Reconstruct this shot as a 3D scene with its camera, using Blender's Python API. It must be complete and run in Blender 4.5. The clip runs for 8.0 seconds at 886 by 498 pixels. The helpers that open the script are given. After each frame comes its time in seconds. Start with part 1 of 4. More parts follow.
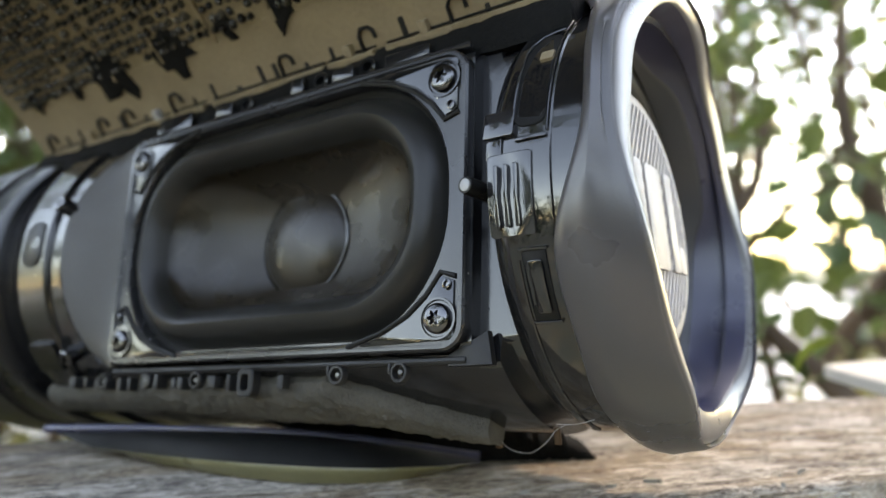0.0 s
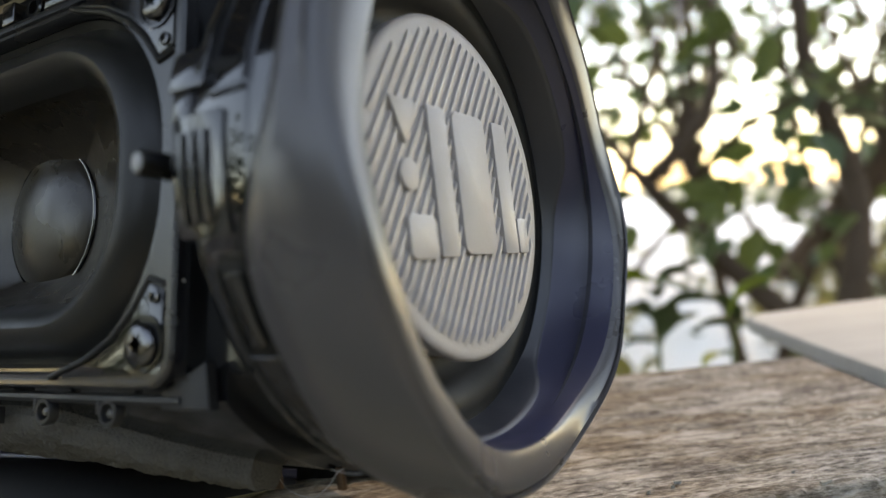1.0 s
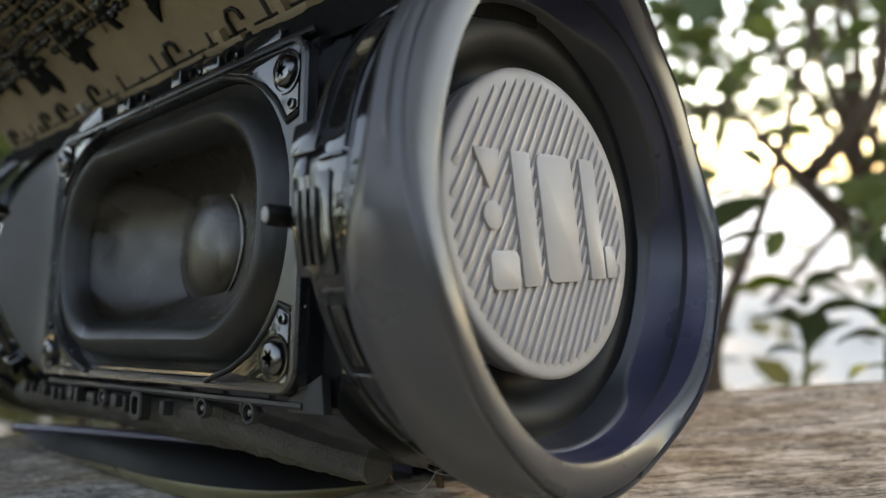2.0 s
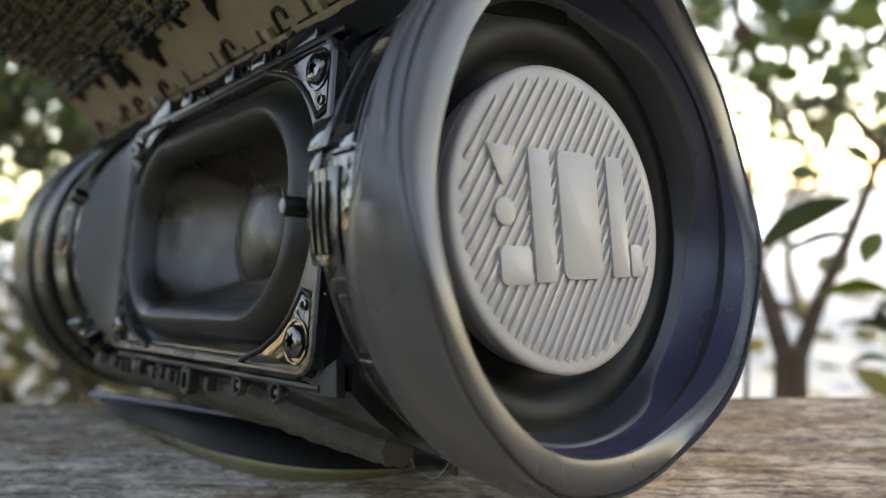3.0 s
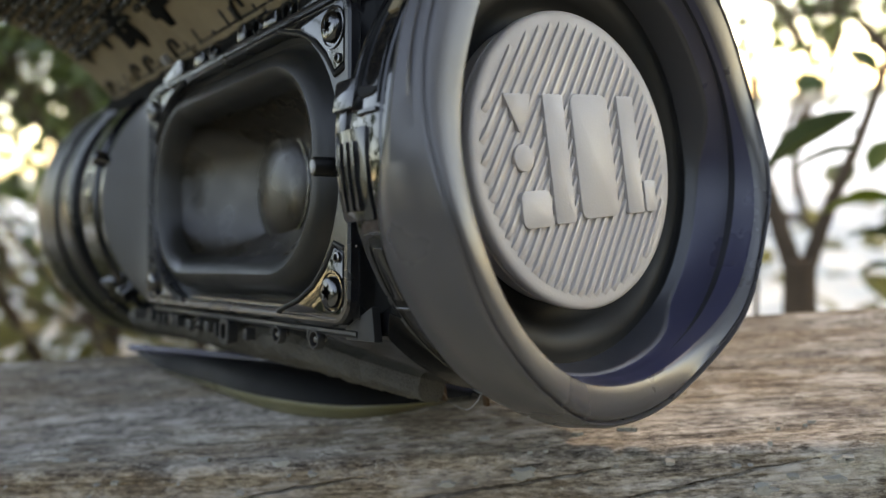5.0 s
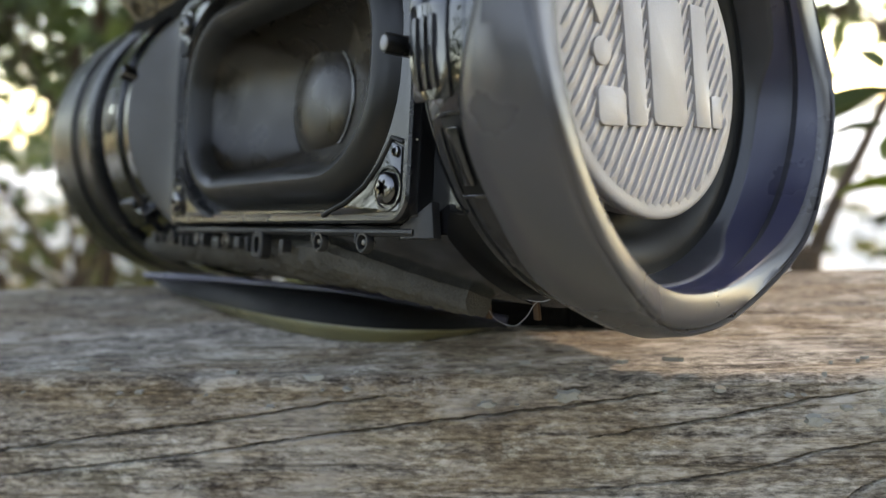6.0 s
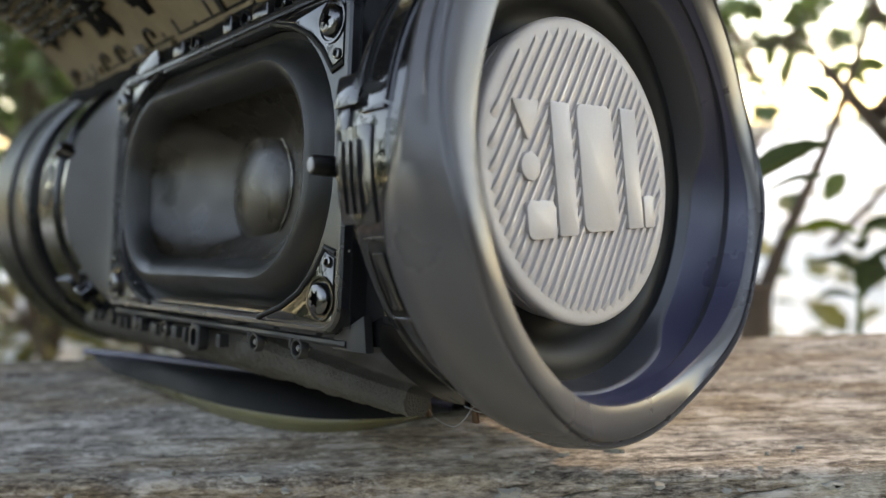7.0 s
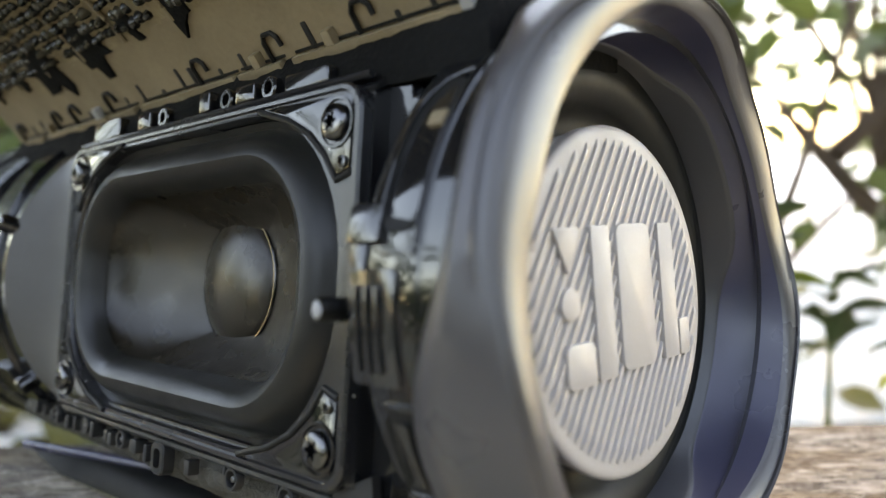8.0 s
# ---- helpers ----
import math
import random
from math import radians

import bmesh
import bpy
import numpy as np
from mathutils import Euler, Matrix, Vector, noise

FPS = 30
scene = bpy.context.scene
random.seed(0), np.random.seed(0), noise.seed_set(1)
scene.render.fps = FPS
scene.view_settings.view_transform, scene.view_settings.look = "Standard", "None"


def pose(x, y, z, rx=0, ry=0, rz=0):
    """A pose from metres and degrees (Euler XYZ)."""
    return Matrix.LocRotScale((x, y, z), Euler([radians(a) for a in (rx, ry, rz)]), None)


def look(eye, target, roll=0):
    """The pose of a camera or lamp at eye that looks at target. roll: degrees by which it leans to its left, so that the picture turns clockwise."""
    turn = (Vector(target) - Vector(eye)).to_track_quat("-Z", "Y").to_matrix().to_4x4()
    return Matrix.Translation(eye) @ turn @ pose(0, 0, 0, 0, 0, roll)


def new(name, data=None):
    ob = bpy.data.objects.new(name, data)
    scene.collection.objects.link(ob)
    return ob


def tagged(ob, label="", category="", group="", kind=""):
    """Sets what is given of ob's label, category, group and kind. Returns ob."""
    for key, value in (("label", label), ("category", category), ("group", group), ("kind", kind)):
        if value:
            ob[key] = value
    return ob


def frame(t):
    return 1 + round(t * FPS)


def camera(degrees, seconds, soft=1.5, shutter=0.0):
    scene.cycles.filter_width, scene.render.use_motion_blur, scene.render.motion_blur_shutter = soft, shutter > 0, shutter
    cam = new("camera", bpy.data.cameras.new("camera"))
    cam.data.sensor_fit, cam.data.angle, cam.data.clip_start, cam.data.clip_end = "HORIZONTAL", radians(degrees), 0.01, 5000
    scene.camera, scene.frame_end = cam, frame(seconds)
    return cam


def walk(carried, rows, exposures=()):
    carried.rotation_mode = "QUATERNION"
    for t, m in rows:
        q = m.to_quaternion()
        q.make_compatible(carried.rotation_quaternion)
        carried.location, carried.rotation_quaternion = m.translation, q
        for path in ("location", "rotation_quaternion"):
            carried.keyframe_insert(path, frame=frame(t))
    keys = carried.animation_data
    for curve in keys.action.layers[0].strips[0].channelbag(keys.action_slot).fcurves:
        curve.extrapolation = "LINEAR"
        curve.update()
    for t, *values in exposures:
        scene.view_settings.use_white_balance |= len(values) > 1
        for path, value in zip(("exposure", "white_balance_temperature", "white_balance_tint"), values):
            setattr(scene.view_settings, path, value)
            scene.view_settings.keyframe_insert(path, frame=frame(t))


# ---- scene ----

# ---- camera and its path ----
cam = camera(62.4, 8.0, soft=1.3)
cam.data.dof.use_dof = True
cam.data.dof.focus_distance = 0.132
cam.data.dof.aperture_fstop = 11.5
PATH = [
    (0.0, 0.00175, 0.00166, 0.05057, 91.325, 1.329, -8.607),
    (0.5, 0.02547, 0.02191, 0.05846, 88.558, 1.864, -11.486),
    (1.0, 0.04347, 0.03405, 0.05930, 85.389, 3.064, -10.773),
    (1.5, 0.04930, 0.02969, 0.05880, 84.174, 3.566, -5.675),
    (2.0, 0.05194, 0.01938, 0.06553, 85.748, 3.946, 0.727),
    (2.2, 0.05577, 0.01698, 0.06505, 86.220, 3.266, 3.383),
    (3.5, 0.06571, 0.01776, 0.06579, 82.999, 3.066, 8.494),
    (4.0, 0.06158, 0.02092, 0.06811, 79.874, 3.300, 8.830),
    (4.5, 0.06462, 0.01043, 0.07363, 80.184, 6.374, 7.978),
    (5.8, 0.05177, 0.01165, 0.05614, 79.481, 4.132, 7.983),
    (6.0, 0.04852, 0.01122, 0.05360, 79.319, 3.153, 7.665),
    (6.5, 0.04724, 0.01716, 0.04830, 78.717, 1.652, 6.208),
    (7.0, 0.05438, 0.01541, 0.06822, 80.846, 3.434, 4.822),
    (7.5, 0.03803, 0.01996, 0.06600, 80.034, 1.164, 1.845),
    (8.0, 0.04324, 0.03494, 0.08438, 81.999, 2.080, 1.205),
]
walk(cam, [(t, pose(x, y, z, rx, ry, rz)) for t, x, y, z, rx, ry, rz in PATH], exposures=[(0.0, 3.95, 11400, 16), (0.6, 3.4, 11400, 16), (1.4, 2.9, 11400, 16), (2.2, 3.1, 11400, 16), (3.4, 3.22, 11400, 16), (4.6, 3.22, 11400, 16), (6.5, 3.5, 11400, 16), (7.2, 3.45, 11400, 16), (8.0, 3.85, 11800, 17)])

# ---- sky and sun ----
SUN_TO = Vector((0.50, 0.75, 0.92)).normalized()
world = bpy.data.worlds.new("sky")
scene.world = world
world.use_nodes = True
wn = world.node_tree.nodes
sky = wn.new("ShaderNodeTexSky")
sky.sky_type = "NISHITA"
sky.sun_disc = False
sky.sun_elevation = math.asin(SUN_TO.z)
sky.sun_rotation = math.atan2(SUN_TO.x, SUN_TO.y)
sky.air_density, sky.dust_density, sky.ozone_density = 1.0, 0.3, 2.5
wn["Background"].inputs["Strength"].default_value = 0.15
world.node_tree.links.new(sky.outputs[0], wn["Background"].inputs["Color"])
sun = new("sun", bpy.data.lights.new("sun", "SUN"))
sun.data.energy, sun.data.angle, sun.data.color = 0.28, radians(0.8), (1.0, 0.93, 0.83)
sun.matrix_world = look(SUN_TO * 5, (0, 0, 0))


# ---- materials ----
def nodes_of(name):
    m = bpy.data.materials.new(name)
    m.use_nodes = True
    nt = m.node_tree
    return m, nt, nt.nodes["Principled BSDF"]


def surface(name, base, rough=0.5, metal=0.0, vary=0.15, grain=900.0, patch=60.0, bump=0.05, spread=0.12, spec=0.5, stretch=(1, 1, 1), tint=None, dust=0.0):
    """A plain material with colour and gloss that vary at two scales, and fine relief."""
    m, nt, p = nodes_of(name)
    n, l = nt.nodes, nt.links
    tc = n.new("ShaderNodeTexCoord")
    mp = n.new("ShaderNodeMapping")
    mp.inputs["Scale"].default_value = stretch
    l.new(tc.outputs["Object"], mp.inputs["Vector"])
    fine = n.new("ShaderNodeTexNoise")
    fine.inputs["Scale"].default_value, fine.inputs["Detail"].default_value = grain, 3
    wide = n.new("ShaderNodeTexNoise")
    wide.inputs["Scale"].default_value, wide.inputs["Detail"].default_value = patch, 4
    for t in (fine, wide):
        l.new(mp.outputs[0], t.inputs["Vector"])
    mix = n.new("ShaderNodeMix")
    mix.data_type = "RGBA"
    b = Vector(base)
    other = Vector(tint) if tint else b * (1 - 2 * vary)
    mix.inputs["A"].default_value = (*(b * (1 + vary)), 1)
    mix.inputs["B"].default_value = (*other, 1)
    add = n.new("ShaderNodeMath")
    add.operation = "MULTIPLY_ADD"
    l.new(fine.outputs[0], add.inputs[0])
    add.inputs[1].default_value = 0.35
    half = n.new("ShaderNodeMath")
    half.operation = "MULTIPLY"
    l.new(wide.outputs[0], half.inputs[0])
    half.inputs[1].default_value = 0.65
    l.new(half.outputs[0], add.inputs[2])
    l.new(add.outputs[0], mix.inputs["Factor"])
    colour = mix.outputs["Result"]
    if dust:
        vor = n.new("ShaderNodeTexVoronoi")
        vor.inputs["Scale"].default_value = 420
        l.new(tc.outputs["Object"], vor.inputs["Vector"])
        few = n.new("ShaderNodeMath")
        few.operation = "LESS_THAN"
        l.new(vor.outputs["Distance"], few.inputs[0])
        few.inputs[1].default_value = dust
        rare = n.new("ShaderNodeSeparateColor")
        l.new(vor.outputs["Color"], rare.inputs[0])
        keep = n.new("ShaderNodeMath")
        keep.operation = "GREATER_THAN"
        l.new(rare.outputs[0], keep.inputs[0])
        keep.inputs[1].default_value = 0.93
        both = n.new("ShaderNodeMath")
        both.operation = "MULTIPLY"
        l.new(few.outputs[0], both.inputs[0])
        l.new(keep.outputs[0], both.inputs[1])
        dm = n.new("ShaderNodeMix")
        dm.data_type = "RGBA"
        dm.inputs["B"].default_value = (0.4, 0.39, 0.36, 1)
        l.new(both.outputs[0], dm.inputs["Factor"])
        l.new(colour, dm.inputs["A"])
        colour = dm.outputs["Result"]
    l.new(colour, p.inputs["Base Color"])
    rr = n.new("ShaderNodeMapRange")
    rr.inputs["From Min"].default_value, rr.inputs["From Max"].default_value = 0.3, 0.7
    rr.inputs["To Min"].default_value, rr.inputs["To Max"].default_value = max(rough - spread, 0.02), min(rough + spread, 1)
    l.new(wide.outputs[0], rr.inputs["Value"])
    l.new(rr.outputs[0], p.inputs["Roughness"])
    p.inputs["Metallic"].default_value = metal
    p.inputs["Specular IOR Level"].default_value = spec
    if bump:
        bp = n.new("ShaderNodeBump")
        bp.inputs["Strength"].default_value, bp.inputs["Distance"].default_value = bump, 0.0004
        l.new(fine.outputs[0], bp.inputs["Height"])
        l.new(bp.outputs[0], p.inputs["Normal"])
    return m


def wood_material():
    """Weathered grey timber: long silver-grey and brown fibres, dark checks, mossy and pale patches."""
    m, nt, p = nodes_of("weathered_wood")
    n, l = nt.nodes, nt.links
    tc = n.new("ShaderNodeTexCoord")

    def tex(scale, stretch, detail=6, rough=0.6):
        mp = n.new("ShaderNodeMapping")
        mp.inputs["Scale"].default_value = stretch
        mp.inputs["Rotation"].default_value = (0, radians(7), 0)
        l.new(tc.outputs["Object"], mp.inputs["Vector"])
        t = n.new("ShaderNodeTexNoise")
        t.inputs["Scale"].default_value, t.inputs["Detail"].default_value, t.inputs["Roughness"].default_value = scale, detail, rough
        l.new(mp.outputs[0], t.inputs["Vector"])
        return t.outputs[0]

    def ramp(value, stops):
        r = n.new("ShaderNodeValToRGB")
        e = r.color_ramp.elements
        while len(e) < len(stops):
            e.new(0.5)
        for k, (at, c) in zip(e, stops):
            k.position, k.color = at, (*c, 1)
        l.new(value, r.inputs[0])
        return r.outputs[0]

    def mixed(fac, a, b, mode="MIX"):
        x = n.new("ShaderNodeMix")
        x.data_type, x.blend_type = "RGBA", mode
        for s, v in (("Factor", fac), ("A", a), ("B", b)):
            if isinstance(v, (float, tuple)):
                x.inputs[s].default_value = v
            else:
                l.new(v, x.inputs[s])
        return x.outputs["Result"]

    long = tex(420, (0.10, 1, 1.2), 8, 0.75)
    short = tex(1100, (0.32, 1, 1), 6, 0.75)
    fm = n.new("ShaderNodeMath")
    fm.operation = "MULTIPLY_ADD"
    l.new(short, fm.inputs[0])
    fm.inputs[1].default_value = 0.55
    fl = n.new("ShaderNodeMath")
    fl.operation = "MULTIPLY"
    l.new(long, fl.inputs[0])
    fl.inputs[1].default_value = 0.45
    l.new(fl.outputs[0], fm.inputs[2])
    fibre = fm.outputs[0]
    band = tex(46, (0.22, 1, 1.4), 7, 0.68)
    blot = tex(120, (0.4, 1, 1), 7, 0.72)
    moss = tex(48, (0.6, 1, 1), 6, 0.7)
    grey = ramp(fibre, [(0.40, (0.020, 0.017, 0.015)), (0.455, (0.12, 0.108, 0.097)), (0.52, (0.285, 0.266, 0.238)), (0.59, (0.54, 0.515, 0.47))])
    brown = ramp(fibre, [(0.39, (0.035, 0.022, 0.015)), (0.5, (0.17, 0.132, 0.092)), (0.61, (0.37, 0.31, 0.23))])
    c = mixed(ramp(band, [(0.42, (0, 0, 0)), (0.57, (0.95, 0.95, 0.95))]), grey, brown)
    c = mixed(ramp(blot, [(0.52, (0, 0, 0)), (0.63, (0.75, 0.75, 0.75))]), c, (0.51, 0.48, 0.435, 1))
    c = mixed(ramp(moss, [(0.54, (0, 0, 0)), (0.72, (0.5, 0.5, 0.5))]), c, (0.12, 0.11, 0.07, 1))
    lines = tex(800, (0.025, 1, 1), 3, 0.6)
    c = mixed(1.0, c, ramp(lines, [(0.33, (0.42, 0.40, 0.37)), (0.43, (0.95, 0.95, 0.95))]), "MULTIPLY")
    stain = tex(60, (0.35, 1, 1), 5, 0.7)
    c = mixed(ramp(stain, [(0.54, (0, 0, 0)), (0.66, (0.75, 0.75, 0.75))]), c, ramp(fibre, [(0.40, (0.02, 0.015, 0.012)), (0.6, (0.15, 0.125, 0.105))]))
    crust = tex(40, (0.6, 1, 1), 10, 0.84)
    c = mixed(ramp(crust, [(0.55, (0, 0, 0)), (0.60, (0.75, 0.75, 0.75))]), c, ramp(short, [(0.4, (0.20, 0.19, 0.16)), (0.6, (0.55, 0.53, 0.47))]))
    c = mixed(1.0, c, (0.87, 0.825, 0.795, 1), "MULTIPLY")
    l.new(c, p.inputs["Base Color"])
    p.inputs["Roughness"].default_value = 0.85
    p.inputs["Specular IOR Level"].default_value = 0.25
    bp = n.new("ShaderNodeBump")
    bp.inputs["Strength"].default_value, bp.inputs["Distance"].default_value = 0.8, 0.0012
    l.new(fibre, bp.inputs["Height"])
    l.new(bp.outputs[0], p.inputs["Normal"])
    return m


def leaf_material(name, a, b):
    m, nt, p = nodes_of(name)
    n, l = nt.nodes, nt.links
    g = n.new("ShaderNodeNewGeometry")
    mix = n.new("ShaderNodeMix")
    mix.data_type = "RGBA"
    mix.inputs["A"].default_value, mix.inputs["B"].default_value = (*a, 1), (*b, 1)
    l.new(g.outputs["Random Per Island"], mix.inputs["Factor"])
    l.new(mix.outputs["Result"], p.inputs["Base Color"])
    p.inputs["Roughness"].default_value = 0.45
    tr = n.new("ShaderNodeBsdfTranslucent")
    l.new(mix.outputs["Result"], tr.inputs["Color"])
    ms = n.new("ShaderNodeMixShader")
    ms.inputs[0].default_value = 0.35
    l.new(p.outputs[0], ms.inputs[1])
    l.new(tr.outputs[0], ms.inputs[2])
    l.new(ms.outputs[0], n["Material Output"].inputs["Surface"])
    return m


def pile_material(name, a, b):
    """Tufts that differ one by one from nearly black to pale."""
    m, nt, p = nodes_of(name)
    n, l = nt.nodes, nt.links
    g = n.new("ShaderNodeNewGeometry")
    pw = n.new("ShaderNodeMath")
    pw.operation = "POWER"
    l.new(g.outputs["Random Per Island"], pw.inputs[0])
    pw.inputs[1].default_value = 2.6
    mix = n.new("ShaderNodeMix")
    mix.data_type = "RGBA"
    mix.inputs["A"].default_value, mix.inputs["B"].default_value = (*a, 1), (*b, 1)
    l.new(pw.outputs[0], mix.inputs["Factor"])
    l.new(mix.outputs["Result"], p.inputs["Base Color"])
    p.inputs["Roughness"].default_value = 0.25
    return m


GLOSS = surface("gloss_black_plastic", (0.006, 0.006, 0.0065), 0.08, vary=0.2, bump=0.03, spread=0.05, spec=0.6, dust=0.10)
SATIN = surface("satin_black_plastic", (0.008, 0.008, 0.0085), 0.13, vary=0.2, bump=0.04, spread=0.05, dust=0.08)
MATTE = surface("matte_grey_plastic", (0.036, 0.033, 0.029), 0.5, vary=0.12, bump=0.08)
FRAMEM = surface("black_driver_frame", (0.012, 0.012, 0.0135), 0.24, vary=0.15, bump=0.04, spread=0.07, spec=0.42, dust=0.08)
CONE = surface("matte_black_cone", (0.015, 0.0115, 0.008), 0.30, vary=0.3, bump=0.10, patch=120, spec=0.27)
ROLL = surface("black_butyl_rubber", (0.010, 0.0097, 0.009), 0.40, vary=0.2, bump=0.06, spec=0.25)
RUBBER = surface("grey_rubber", (0.037, 0.034, 0.036), 0.30, vary=0.12, bump=0.05, grain=2500, spread=0.05, spec=0.55)
# blue in the base colour imitates sky reflected by the ring's inner wall
NAVY = surface("dark_inner_rubber", (0.022, 0.022, 0.046), 0.36, vary=0.10, bump=0.05, grain=2500)
STEPM = surface("dark_grey_rubber", (0.019, 0.0195, 0.024), 0.4, vary=0.12, bump=0.05, grain=2500)
BLACKR = surface("soft_black_rubber", (0.006, 0.006, 0.006), 0.55, vary=0.2, bump=0.05, spec=0.18)
DISCM = surface("warm_grey_moulded_plastic", (0.265, 0.237, 0.227), 0.5, vary=0.05, bump=0.12, grain=2600, patch=90)
STEEL = surface("dark_zinc_steel", (0.10, 0.10, 0.103), 0.20, metal=1.0, vary=0.2, bump=0.05)
DARKSTEEL = surface("blackened_steel", (0.10, 0.10, 0.10), 0.4, metal=1.0, vary=0.2)
FOAM = surface("charcoal_foam", (0.072, 0.067, 0.058), 0.95, vary=0.45, grain=2200, bump=1.0, spec=0.1)
TAN = surface("tan_plastic", (0.165, 0.125, 0.079), 0.5, vary=0.25, bump=0.08, spec=0.2)
PANELM = surface("dusty_tan_panel", (0.18, 0.138, 0.084), 0.55, vary=0.3, patch=200, bump=0.4, spec=0.25)
KNIT = pile_material("cloth_bulges", (0.004, 0.0038, 0.0035), (0.05, 0.045, 0.035))
FUZZ = surface("black_fuzzy_cloth", (0.008, 0.008, 0.008), 1.0, vary=0.4, bump=1.0, spec=0.05)
COPPER = surface("copper", (0.07, 0.045, 0.032), 0.45, metal=1.0)
PINM = surface("black_pin", (0.004, 0.004, 0.004), 0.35, spec=0.12)
TIPM = surface("worn_pin_tip", (0.22, 0.22, 0.225), 0.5, vary=0.2)
WHITE = surface("pale_plastic", (0.20, 0.20, 0.205), 0.4, vary=0.1)
FOOTM = surface("satin_dark_foot", (0.007, 0.007, 0.007), 0.6, vary=0.15, bump=0.05, spec=0.10)
CAPM = surface("dull_black_plastic", (0.005, 0.005, 0.0055), 0.15, vary=0.2, bump=0.03, spread=0.05, spec=0.42, dust=0.08)
CLIPM = surface("polished_black_plastic", (0.012, 0.012, 0.013), 0.12, vary=0.2, bump=0.02, spread=0.04, spec=0.65)
RINGB = surface("black_far_rubber", (0.006, 0.006, 0.0065), 0.30, vary=0.2, bump=0.03, spread=0.06, spec=0.14)
LUGM = surface("black_nylon", (0.009, 0.009, 0.0095), 0.5, vary=0.2, spec=0.25)
# olive base colour stands in for timber reflected along the dark foot's lower edge
SOLE_REFLECTION = surface("reflection_olive_sole", (0.125, 0.112, 0.056), 0.36, vary=0.2, bump=0.05, spec=0.5)
WOOD = wood_material()
BOARD = surface("bleached_board", (0.38, 0.355, 0.32), 0.8, vary=0.15, stretch=(0.15, 1, 1), grain=300, patch=60, bump=0.5, spec=0.2)
BARK = surface("brown_bark", (0.075, 0.05, 0.034), 0.9, vary=0.4, grain=120, patch=14, bump=0.8, spec=0.2)
LEAF = leaf_material("leaf_green", (0.035, 0.06, 0.018), (0.10, 0.13, 0.035))
LOWLEAF = leaf_material("leaf_olive", (0.07, 0.075, 0.02), (0.24, 0.20, 0.07))
YELLOWLEAF = leaf_material("leaf_yellow_green", (0.16, 0.22, 0.02), (0.30, 0.30, 0.03))
SOIL = surface("dry_garden_ground", (0.40, 0.365, 0.30), 0.95, vary=0.25, grain=60, patch=2.0, bump=0.6, tint=(0.27, 0.25, 0.15), spec=0.1)

# ---- mesh helpers; sizes below are in millimetres ----
MM = 0.001


def part(name, bm, material, parent=None, label="", smooth=True):
    me = bpy.data.meshes.new(name)
    bm.normal_update()
    bm.to_mesh(me)
    bm.free()
    me.materials.append(material)
    me.polygons.foreach_set("use_smooth", [smooth] * len(me.polygons))
    ob = new(name, me)
    ob.parent = parent
    if label:
        tagged(ob, label)
    if smooth:
        me.set_sharp_from_angle(angle=radians(38))
    return ob


def loft(rings, closed=True, caps=(False, False), tf=None):
    """Skins rings of equal length (lists of (x, y, z) in mm)."""
    bm = bmesh.new()
    rows = [[bm.verts.new(Vector(tf(p) if tf else p) * MM) for p in r] for r in rings]
    n = len(rows[0])
    for a, b in zip(rows, rows[1:]):
        for i in range(n if closed else n - 1):
            j = (i + 1) % n
            bm.faces.new((a[i], a[j], b[j], b[i]))
    if caps[0]:
        bm.faces.new(rows[0][::-1])
    if caps[1]:
        bm.faces.new(rows[-1])
    bmesh.ops.recalc_face_normals(bm, faces=bm.faces)
    return bm


def prism(outline, lo, hi, tf, bevel=0.25, taper=0.0):
    """A bevelled slab over a closed outline [(u, v)], from height lo to hi."""
    cx = sum(p[0] for p in outline) / len(outline)
    cy = sum(p[1] for p in outline) / len(outline)

    def at(h, k):
        out = []
        for u, v in outline:
            d = math.hypot(u - cx, v - cy) or 1
            out.append((u - (u - cx) / d * k, v - (v - cy) / d * k, h))
        return out
    return loft([at(lo, 0), at(hi - bevel, taper), at(hi - bevel * 0.3, taper + bevel * 0.3), at(hi, taper + bevel)], True, (True, True), tf)


def rounded(hx, hy, r, n=8, cx=0.0, cy=0.0):
    pts = []
    for k, (sx, sy) in enumerate(((1, 1), (-1, 1), (-1, -1), (1, -1))):
        for i in range(n + 1):
            a = radians(90 * k + 90 * i / n)
            pts.append((cx + sx * (hx - r) + r * math.cos(a), cy + sy * (hy - r) + r * math.sin(a)))
    return pts


def tube(points, r, n=10, tf=None):
    """A round bar through points; r is a radius or a list of radii."""
    pts = [Vector(p) for p in points]
    rr = r if isinstance(r, (list, tuple)) else [r] * len(pts)
    rings = []
    for i, p in enumerate(pts):
        d = (pts[min(i + 1, len(pts) - 1)] - pts[max(i - 1, 0)]).normalized()
        a = d.orthogonal().normalized()
        if i and abs(a.dot(prev)) < 0.99:
            a = (prev - d * prev.dot(d)).normalized()
        prev = a
        b = d.cross(a)
        rings.append([tuple(p + rr[i] * (a * math.cos(2 * math.pi * k / n) + b * math.sin(2 * math.pi * k / n))) for k in range(n)])
    return loft(rings, True, (True, True), tf)


def merged(bms):
    out = bmesh.new()
    for b in bms:
        me = bpy.data.meshes.new("tmp")
        b.to_mesh(me)
        b.free()
        out.from_mesh(me)
        bpy.data.meshes.remove(me)
    return out


def thing(name, m, label, category, group="", kind=""):
    ob = new(name)
    ob.empty_display_size = 0.01
    ob.matrix_world = m
    return tagged(ob, label, category, group, kind)


